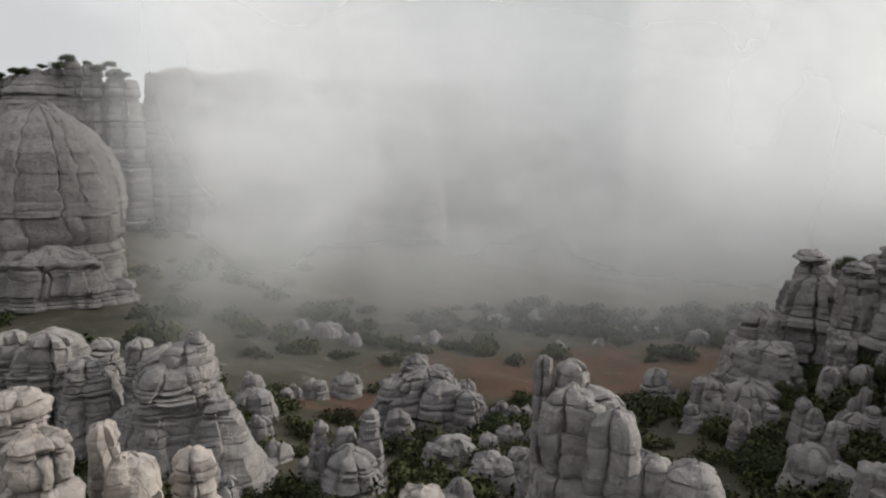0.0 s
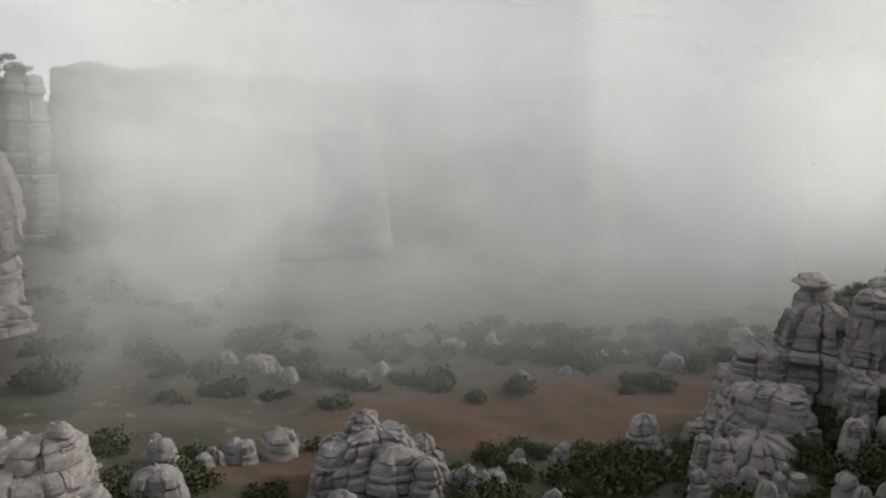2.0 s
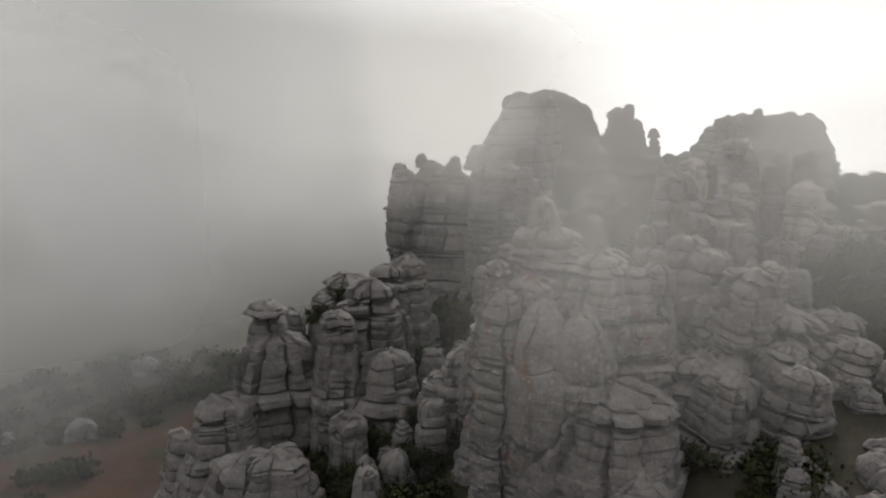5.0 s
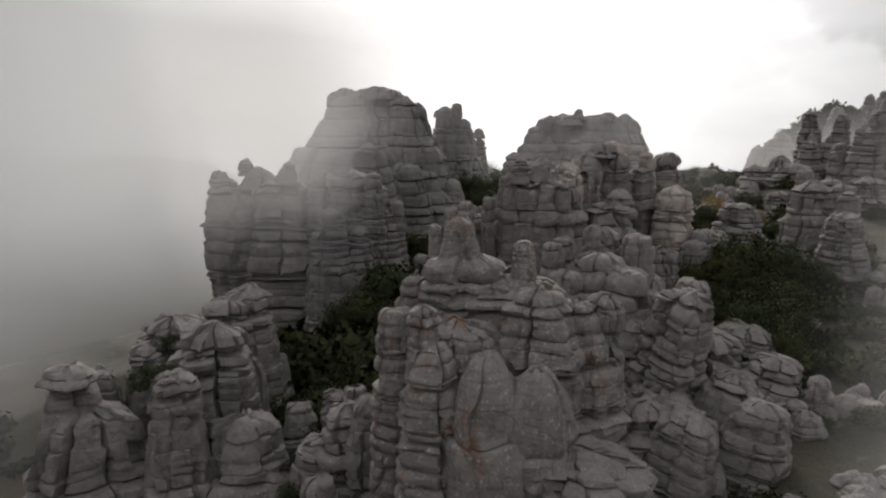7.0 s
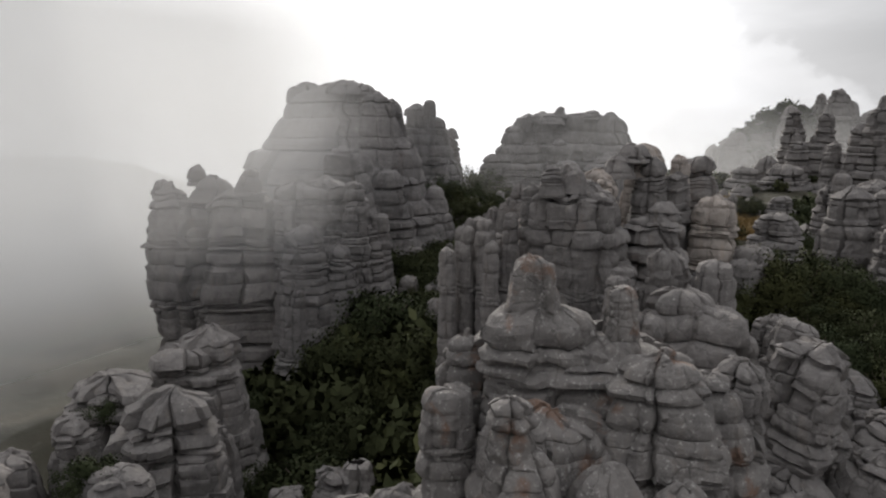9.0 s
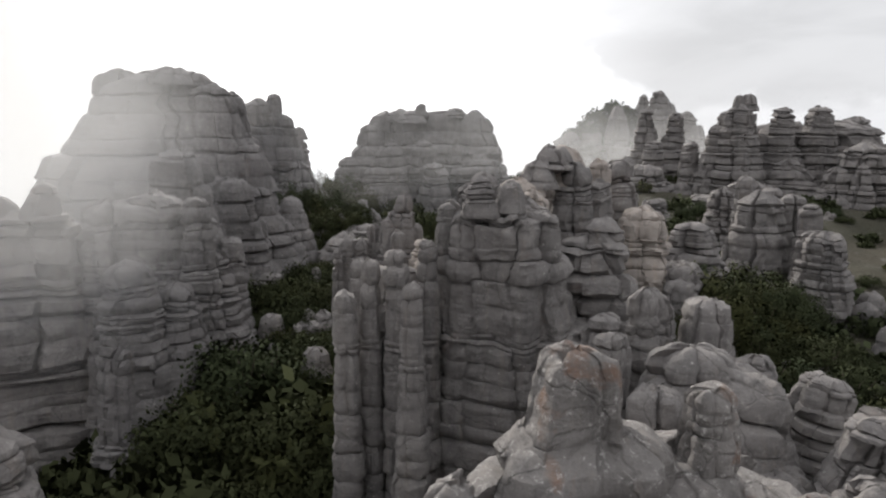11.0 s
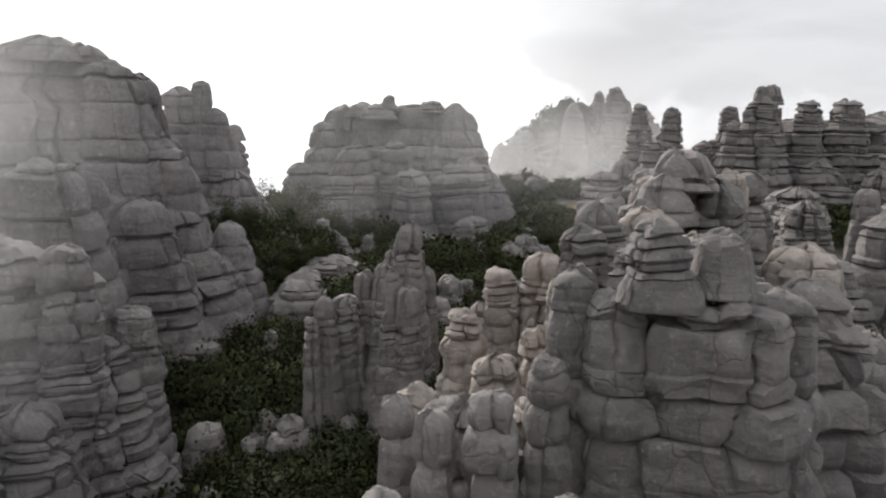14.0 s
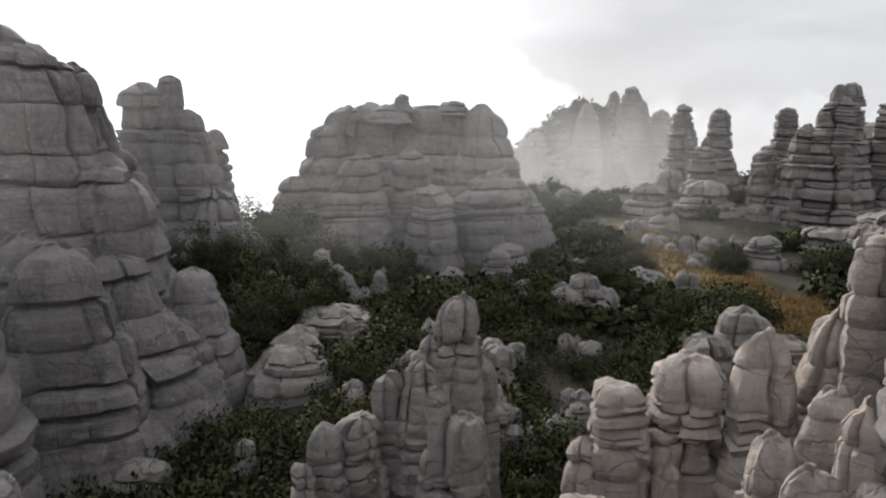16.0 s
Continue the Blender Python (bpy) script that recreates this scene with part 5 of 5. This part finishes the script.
def outcrop(label, x, y, high, wide, count, cell, seed):
    """A small heap of bedded limestone blocks round x, y."""
    rng = np.random.default_rng(seed)
    thing = crag("limestone_outcrop", label)
    for k in range(count):
        a, d = rng.uniform(0, 2 * math.pi), wide * rng.uniform(0, 0.9) * (k > 0)
        r = wide * rng.uniform(0.35, 0.75)
        h = high * rng.uniform(0.45, 1.0) if k else high
        px, py = x + d * math.cos(a), y + d * math.sin(a)
        z = float(land(px, py))
        rock(thing, "block", px, py, z - 1, z + h, r, r * rng.uniform(0.7, 1.2), rng.uniform(0, 360), rng.uniform(0.6, 0.9), rng.uniform(0.4, 0.9), 1.0, cell * 1.3)


# zones of broken ground: label, x, y from and to, how many, height, width, mesh size
ZONES = (
    ("grey limestone blocks crowding the slope under the ridge", 30, 68, 46, 99, 60, 4.2, 2.2, 0.32),
    ("hazy grey limestone blocks on the valley side", -38, 32, 52, 96, 38, 3.2, 2.0, 0.36),
    ("cracked pale limestone blocks among dark scrub", 60, 102, 26, 58, 44, 2.6, 2.0, 0.26),
    ("low broken limestone blocks on the scrubby plateau", 104, 195, 2, 62, 52, 2.0, 2.2, 0.40),
    ("dim limestone blocks beyond the reddish meadow", -30, 80, 126, 152, 16, 2.0, 2.2, 0.7),
    ("grey limestone blocks below the overhanging crag", 62, 92, 92, 118, 16, 3.2, 2.2, 0.35),
    ("low flat limestone slabs on the bare slope", 44, 76, 36, 57, 34, 1.3, 2.6, 0.24),
    ("broken limestone blocks half buried in a wooded gully", 84, 140, 60, 92, 64, 2.6, 1.6, 0.30),
)
seed = 500
for label, xa, xb, ya, yb, count, high, wide, cell in ZONES:
    for k in range(count):
        seed += 1
        rng = np.random.default_rng(seed)
        x, y = rng.uniform(xa, xb), rng.uniform(ya, yb)
        if blocked(x, y, 0.8):
            continue
        outcrop(label, x, y, high * rng.uniform(0.5, 1.2), wide * rng.uniform(0.6, 1.2), int(rng.integers(2, 5)), cell, seed)


# ---- plants ----
def crown_mesh(name, wide, high, leaves, size, seed, material):
    """Leaves in many small clumps, denser outside, with gaps between the clumps."""
    rng = np.random.default_rng(seed)
    clumps = rng.normal(0, 1, (34, 3))
    clumps /= np.linalg.norm(clumps, axis=1)[:, None]
    clumps *= rng.uniform(0.45, 1.0, (34, 1)) * np.array([wide, wide, 0.62 * high])
    clumps[:, 2] = np.abs(clumps[:, 2]) * 0.95 + 0.12 * high
    which = rng.integers(0, 34, leaves)
    spread = rng.uniform(0.16, 0.34, 34)[which][:, None] * wide
    mid = clumps[which] + rng.normal(0, 0.62, (leaves, 3)) * spread * np.array([1, 1, 0.75])
    mid[:, 2] = np.maximum(mid[:, 2], 0.05)
    a, b = rng.normal(0, 1, (2, leaves, 3))
    a /= np.linalg.norm(a, axis=1)[:, None]
    b -= (a * b).sum(1)[:, None] * a
    b /= np.linalg.norm(b, axis=1)[:, None]
    # leaves turn their faces out of the clump and the crown
    out = (mid - clumps[which]) / spread * 0.7 + (mid - np.array([0, 0, 0.25 * high])) / wide
    out /= np.linalg.norm(out, axis=1)[:, None] + 1e-6
    b = np.where((np.cross(a, b) * out).sum(1)[:, None] < 0, -b, b)
    s = size * rng.uniform(0.6, 1.4, (leaves, 1))
    bend = 0.9 * out + 0.2 * np.cross(a, b)
    bend /= np.linalg.norm(bend, axis=1)[:, None] + 1e-6
    a, b = a * s, b * s * 0.6
    points = np.stack([mid - a, mid - b, mid + a, mid + b], 1).reshape(-1, 3)
    return leafy(name, points, np.repeat(bend, 4, 0), material)


def leafy(name, points, normals, material):
    """Leaves, four points each, shaded by the given directions."""
    mesh = bpy.data.meshes.new(name)
    mesh.from_pydata(points.tolist(), [], np.arange(len(points)).reshape(-1, 4).tolist())
    mesh.polygons.foreach_set("use_smooth", [True] * len(mesh.polygons))
    mesh.attributes.new("outward", "FLOAT_VECTOR", "POINT").data.foreach_set("vector", normals.ravel().astype(np.float32))
    mesh.normals_split_custom_set_from_vertices(normals.tolist())
    mesh.materials.append(material)
    return mesh


def stem_mesh(name, wide, high, limbs, seed):
    """A short tapered trunk that forks into bent limbs."""
    rng = np.random.default_rng(seed)
    bm = bmesh.new()

    def limb(p, way, length, r0, r1, bend):
        rings = []
        for k in range(5):
            q = p + way * (length * k / 4) + bend * (k / 4) ** 2
            r = r0 + (r1 - r0) * k / 4
            side = way.orthogonal().normalized()
            other = way.cross(side).normalized()
            rings.append([bm.verts.new(q + side * r * math.cos(t) + other * r * math.sin(t)) for t in (0, 1.05, 2.09, 3.14, 4.19, 5.24)])
        for lo, hi in zip(rings, rings[1:]):
            for i in range(6):
                bm.faces.new((lo[i], lo[(i + 1) % 6], hi[(i + 1) % 6], hi[i]))
        return p + way * length + bend

    top = limb(Vector((0, 0, -0.3)), Vector((0.05, 0.03, 1)).normalized(), 0.38 * high, 0.055 * wide, 0.035 * wide, Vector((0.05, 0, 0)))
    for k in range(limbs):
        a = 2 * math.pi * k / limbs + rng.uniform(-0.4, 0.4)
        way = Vector((math.cos(a), math.sin(a), rng.uniform(0.4, 1.1))).normalized()
        limb(top - Vector((0, 0, 0.1)), way, 0.5 * wide, 0.026 * wide, 0.006 * wide, Vector((0, 0, 0.10 * high)))
    mesh = bpy.data.meshes.new(name)
    bm.to_mesh(mesh)
    bm.free()
    mesh.materials.append(BARK)
    return mesh


def plant(name, label, wide, high, leaves, size, seed, material):
    base = tagged(new(name), label, "shrub" if name == "shrub" else "tree", group="evergreen scrub")
    for part_name, mesh in (("trunk", stem_mesh("trunk", wide, high, 6, seed)), ("crown", crown_mesh("crown", wide, high, leaves, size, seed, material))):
        ob = new(part_name, mesh)
        ob.parent = base
    return base


KINDS = (
    plant("shrub", "dark green evergreen shrub rooted among limestone blocks", 1.5, 1.9, 3400, 0.078, 1, LEAF),
    plant("shrub", "low dark evergreen shrub growing on stony ground", 1.9, 1.6, 3800, 0.082, 2, LEAF),
    plant("shrub", "olive green thorny shrub growing on stony ground", 1.3, 1.5, 2800, 0.074, 3, LEAF_PALE),
    plant("tree", "small dark holm oak in a rocky gully", 2.4, 3.4, 5600, 0.095, 4, LEAF),
    plant("tree", "broad low holm oak with a dense dark crown", 3.0, 3.2, 6600, 0.10, 5, LEAF),
    plant("tree", "tall rounded holm oak crowding between limestone towers", 3.4, 8.0, 12000, 0.11, 6, LEAF),
    plant("tree", "tall olive green oak crowding between limestone towers", 3.8, 7.4, 12000, 0.11, 7, LEAF_PALE),
)
used_kinds = set()


def grow(kind, x, y, size, turn, z=None):
    m = pose(x, y, float(land(x, y)) - 0.1 if z is None else z, 0, 0, turn) @ Matrix.Diagonal((size, size, size, 1))
    base = KINDS[kind]
    if kind not in used_kinds:
        used_kinds.add(kind)
        base.matrix_basis = m
        return
    scale = base.scale.copy()
    copy_thing(base, m @ Matrix.Diagonal((1 / scale.x, 1 / scale.y, 1 / scale.z, 1)))


def thicket(spots, seed, leaves=420, size=0.25, pale=False):
    """Scrub too thick and far to tell its plants apart: one mesh of leaf clumps over the given spots."""
    rng = np.random.default_rng(seed)
    base = []
    for k in range(4):
        clump = crown_mesh("clump", 1.7, 1.8, leaves, size, 40 + k, LEAF)
        co, way = np.empty(len(clump.vertices) * 3, np.float32), np.empty(len(clump.vertices) * 3, np.float32)
        clump.vertices.foreach_get("co", co)
        clump.attributes["outward"].data.foreach_get("vector", way)
        base.append((co.reshape(-1, 3), way.reshape(-1, 3)))
        bpy.data.meshes.remove(clump)
    points, normals = [], []
    for x, y, s in spots:
        a = rng.uniform(0, 2 * math.pi)
        q, w = base[int(rng.integers(4))]
        turn = np.array([[math.cos(a), math.sin(a), 0], [-math.sin(a), math.cos(a), 0], [0, 0, 1]])
        points.append((q * s * np.array([1, 1, rng.uniform(0.75, 1.25)])) @ turn + np.array([x, y, float(land(x, y)) - 0.1]))
        normals.append(w @ turn)
    mesh = leafy("thicket", np.concatenate(points), np.concatenate(normals), LEAF_PALE if pale else LEAF)
    return tagged(new("thicket", mesh), "dense olive green scrub between the limestone rocks" if pale else "dense dark evergreen scrub between the limestone rocks", "scrub", kind="stuff")


# zones of scrub: x, y from and to, how many, size, gap to the rocks, how many of them are told apart
SCRUB = (
    (84, 128, 68, 91, 250, 1.35, 0.7, 60, 2600, 0.066), (122, 176, 46, 94, 170, 1.15, 0.75, 45), (104, 200, 2, 60, 170, 1.1, 0.75, 45), (62, 104, 26, 60, 170, 1.1, 0.75, 45),
    (98, 142, 44, 74, 190, 1.2, 0.75, 40, 2400, 0.068), (58, 88, 74, 98, 130, 1.6, 0.7, 45), (28, 64, 46, 100, 330, 1.05, 0.75, 30, 700, 0.125), (-38, 32, 40, 100, 420, 1.0, 0.8, 25, 450, 0.17), (-40, 80, 116, 165, 150, 1.3, 0.9, 0),
    (-150, -40, 110, 240, 90, 1.7, 0.9, 0), (150, 182, 70, 98, 40, 1.1, 0.8, 10), (336, 384, -74, 18, 320, 2.2, 0.15, 0),
)
for xa, xb, ya, yb, count, size, gap, single, *fine in SCRUB:
    spots = []
    for k in range(count):
        seed += 1
        rng = np.random.default_rng(seed)
        x, y = rng.uniform(xa, xb), rng.uniform(ya, yb)
        if blocked(x, y, gap) or float(patch(np.array([x]), np.array([y]), RED + STRAW)[0]) > 0.5 and rng.uniform() < 0.85:
            continue
        if 112 < x < 130 and 74 < y < 88 and rng.uniform() < 0.8:
            continue
        if k < single:
            grow(int(rng.choice(5, p=(0.25, 0.25, 0.15, 0.2, 0.15))), x, y, size * rng.uniform(0.6, 1.25), rng.uniform(0, 360))
        else:
            spots.append((x, y, size * rng.uniform(0.5, 1.5)))
    if spots:
        thicket(spots[::4], seed, *(fine or (420, 0.25)), True)
        thicket([q for k, q in enumerate(spots) if k % 4], seed, *fine)
# taller oaks standing in the clefts of the ridge
for k, (x, y, size) in enumerate(((50, 90, 0.8), (55.5, 96, 0.85), (58, 86, 0.95), (61.5, 87, 0.9), (66, 97, 0.9), (48, 87, 0.75), (53, 83, 0.85), (56, 80.5, 0.9), (61, 95, 0.95), (69, 90, 1.0), (46, 80, 0.7), (64, 84.5, 0.9), (41, 80, 0.6), (43, 92.5, 0.7))):
    grow(5, x, y, size, 71 * k)
# trees rooted in the clefts of the ridge
for x, y, size in ((56, 87, 1.5), (51, 85.5, 1.3), (59, 83, 1.6), (47.5, 82, 1.2), (63, 88, 1.6), (66.5, 93, 1.5), (45.5, 90, 1.1), (55, 93, 1.3), (61, 79, 1.5), (54, 80, 1.3), (68, 84, 1.7), (50, 77, 1.2)):
    grow(3 if size < 1.4 else 4, x, y, size, 37 * x, float(land(x, y)) + 0.5)
# wind-bent bushes on the high crest over the valley
for x, y, z, size in ((-114, 217, 60.4, 0.9), (-103, 218, 59.6, 0.9), (-125, 217, 58.6, 0.9), (-97, 219, 58.0, 0.9), (-112, 218, 62.7, 0.85), (-107, 219, 61.8, 0.5), (-100.5, 220, 61.2, 0.75), (-127.5, 217, 59.0, 0.7), (-133, 217, 57.6, 0.8), (-137, 216, 56.4, 0.7), (-120, 218, 60.6, 0.55)):
    grow(4, x, y, size, 31 * x, z)
# small trees on the crest of the ridge
grow(3, 53.2, 91.2, 0.75, 40, 23.4)
grow(4, 62.0, 97.0, 0.6, 10, 23.4)


# tall oaks filling the hollows behind the split tower and between the two massifs
TALL = (
    (90, 47.5, 1.15), (92, 44.2, 1.2), (92, 41.5, 1.05), (88, 47.3, 0.8), (88, 44.4, 0.75), (92, 39.4, 0.7), (87.5, 50.5, 0.9), (95, 40.5, 1.0), (95, 37.6, 0.8), (90, 43, 0.9), (97, 44, 1.0), (86, 45, 0.6),
    (140, 84, 1.05), (146, 82.3, 1.1), (134, 82.8, 0.95), (130, 84, 0.85), (138, 88, 1.1), (128, 80, 0.7), (150, 86, 1.1), (133, 79, 0.7), (126, 83, 0.8), (142, 79, 0.85),
    (78, 45.5, 0.85), (81, 46.5, 0.7), (75, 47, 0.75), (79, 42, 0.8), (83, 41.5, 0.8), (74, 43, 0.8),
    (140, 39.3, 0.55), (144, 37.5, 0.5),
)
for k, (x, y, size) in enumerate(TALL):
    grow(6 if k % 3 == 0 else 5, x, y, size, 53 * k)


def dry_grass(spots, count, seed):
    """Tufts of straw-coloured grass: thin blades, too many to count."""
    rng = np.random.default_rng(seed)
    points, n = [], 0
    for _ in range(count):
        px, py, rx, ry = spots[int(rng.integers(len(spots)))]
        a, d = rng.uniform(0, 2 * math.pi), math.sqrt(rng.uniform(0, 1)) * 1.15
        x, y = px + rx * d * math.cos(a), py + ry * d * math.sin(a)
        z = float(land(x, y)) - 0.03
        for k in range(5):
            t, h = rng.uniform(0, 2 * math.pi), rng.uniform(0.25, 0.6)
            dx, dy = math.cos(t), math.sin(t)
            points += [(x - dy * 0.05, y + dx * 0.05, z), (x + dy * 0.05, y - dx * 0.05, z), (x + dx * 0.22, y + dy * 0.22, z + h)]
            n += 1
    mesh = bpy.data.meshes.new("dry_grass")
    mesh.from_pydata(points, [], np.arange(3 * n).reshape(-1, 3).tolist())
    mesh.materials.append(STRAW_LEAF)
    return tagged(new("dry_grass", mesh), "dry straw-coloured grass in a clearing of the plateau", "grass", kind="stuff")


STRAW_LEAF = leaf_material("dry_grass_blades", (0.15, 0.10, 0.045), (0.32, 0.23, 0.11))
dry_grass(STRAW, 5200, 71)


# ---- mist ----
def mist(name, label, way, z_lo, z_hi, material, rise=0.35, start=0.25, end=0.25, steps=64, levels=24):
    """A soft upright bank of mist along way(s), s from 0 to 1; it thins out to nothing at its edges."""
    s, v = np.meshgrid(np.linspace(0, 1, steps + 1), np.linspace(0, 1, levels + 1), indexing="ij")
    x, y = way(s)
    z = z_lo + (z_hi - z_lo) * v
    fade = np.clip(s / start, 0, 1) * np.clip((1 - s) / end, 0, 1)
    fade = fade * fade * (3 - 2 * fade)
    up = np.clip(v / rise, 0, 1) * np.clip((1 - v) / 0.5, 0, 1)
    veil = fade * up * up * (3 - 2 * up)
    index = np.arange(s.size).reshape(s.shape)
    faces = np.stack([index[:-1, :-1], index[1:, :-1], index[1:, 1:], index[:-1, 1:]], -1).reshape(-1, 4)
    mesh = bpy.data.meshes.new(name)
    mesh.from_pydata(np.stack([x, y, z], -1).reshape(-1, 3).tolist(), [], faces.tolist())
    mesh.attributes.new("veil", "FLOAT", "POINT").data.foreach_set("value", veil.ravel().astype(np.float32))
    mesh.polygons.foreach_set("use_smooth", [True] * len(mesh.polygons))
    mesh.materials.append(material)
    return tagged(new(name, mesh), label, "mist", kind="stuff")


def arc(cx, cy, r, a0, a1):
    """A bend round cx, cy, from a0 to a1 degrees clockwise from north."""
    return lambda s: (cx + r * np.sin(np.radians(a0 + (a1 - a0) * s)), cy + r * np.cos(np.radians(a0 + (a1 - a0) * s)))


def line(x0, y0, x1, y1):
    return lambda s: (x0 + (x1 - x0) * s, y0 + (y1 - y0) * s)


def fog_slope(label, cx, cy, a0, a1, fade_a, near, deep, z0, rim, quick, density, material, steps=96, levels=40):
    """A slanting sheet of fog that begins as nothing on the valley floor and rises and thickens away from cx, cy.
    near and rim: angles with the radii of its near edge and the heights of its far one; density: how thick at shares of its rise,
    which the factors of quick bring nearer."""
    s, v = np.meshgrid(np.linspace(0, 1, steps + 1), np.linspace(0, 1, levels + 1), indexing="ij")
    a = a0 + (a1 - a0) * s
    r = np.interp(a, *near) + deep * v
    x, y = cx + r * np.sin(np.radians(a)), cy + r * np.cos(np.radians(a))
    z = z0 + (np.interp(a, *rim) - z0) * v ** 1.25
    side = np.clip((a - a0) / fade_a[0], 0, 1) * np.clip((a1 - a) / fade_a[1], 0, 1)
    side = side * side * (3 - 2 * side)
    veil = side * np.interp(np.minimum(v * np.interp(a, *quick), np.maximum(v, 0.8)), *density)
    index = np.arange(s.size).reshape(s.shape)
    faces = np.stack([index[:-1, :-1], index[1:, :-1], index[1:, 1:], index[:-1, 1:]], -1).reshape(-1, 4)
    mesh = bpy.data.meshes.new("fog_bank")
    mesh.from_pydata(np.stack([x, y, z], -1).reshape(-1, 3).tolist(), [], faces.tolist())
    mesh.attributes.new("veil", "FLOAT", "POINT").data.foreach_set("value", veil.ravel().astype(np.float32))
    mesh.polygons.foreach_set("use_smooth", [True] * len(mesh.polygons))
    mesh.materials.append(material)
    return tagged(new("fog_bank", mesh), label, "mist", kind="stuff")


WISP = mist_material("valley_mist", 1.0, 0.045, 0.30, 0.66, 0.15)
BANK = mist_material("fog", 1.0, 0.026, 0.28, 0.66, 0.5)
FOG = mist_material("dense_fog", 1.0, 0.018, 0.25, 0.62, 0.88)
DRIFT = mist_material("drifting_mist", 0.44, 0.06, 0.28, 0.64, 0.35)
VEIL = mist_material("mist_veil", 0.26, 0.05, 0.20, 0.70)
THIN = mist_material("thin_haze", 0.11, 0.04, 0.28, 0.68)
HAZE = mist_material("haze", 0.17, 0.04, 0.28, 0.68)
EVEN = ((-40, 70), (1, 1))
fog_slope("thin grey mist drifting over the reddish meadow", 5, 15, -34, 26, (13, 12), ((-34, 26), (66, 73)), 70, 4, ((-34, 26), (66, 66)), EVEN, ((0, 0.15, 0.4, 0.7, 1), (0, 0.03, 0.22, 0.26, 0)), WISP)
fog_slope("grey fog thickening over the valley scrub", 5, 15, -33, 36, (14, 12), ((-33, 36), (91, 95)), 80, 2, ((-33, 0, 36), (84, 84, 70)), EVEN, ((0, 0.15, 0.35, 0.8, 1), (0, 0.08, 0.42, 0.55, 0)), BANK)
fog_slope("dense pale fog closing off the far valley", 5, 15, -33, 66, (20, 14), ((-33, 14, 44, 66), (112, 112, 162, 170)), 95, 0.5, ((-33, 0, 30, 66), (135, 126, 98, 90)), ((-33, 8, 40, 66), (1, 1, 1.7, 1.9)), ((0, 0.15, 0.3, 0.42, 0.56, 0.8, 1), (0, 0.14, 0.48, 0.78, 0.97, 0.95, 0.1)), FOG)
mist("mist_veil", "pale haze drifting past the near stack", line(15.5, 53.5, 36, 37), 32, 60, DRIFT, 0.45, 0.28, 0.35)
mist("mist_veil", "pale haze before the overhanging crag", line(56, 130, 89, 84.5), 25, 62, VEIL, 0.35, 0.5, 0.2)
mist("mist_veil", "pale haze round the great massif", line(100, 126, 105, 86), 26, 62, HAZE, 0.35, 0.3, 0.3)
mist("mist_veil", "pale haze over the scrubby gully", line(136, 34, 136, 112), 28, 58, THIN)
for r in (230, 246, 262):
    mist("mist_bank", "white mist before the far hill", arc(60, 70, r, 80, 125), 2, 56 + (r - 230) / 5, HAZE)
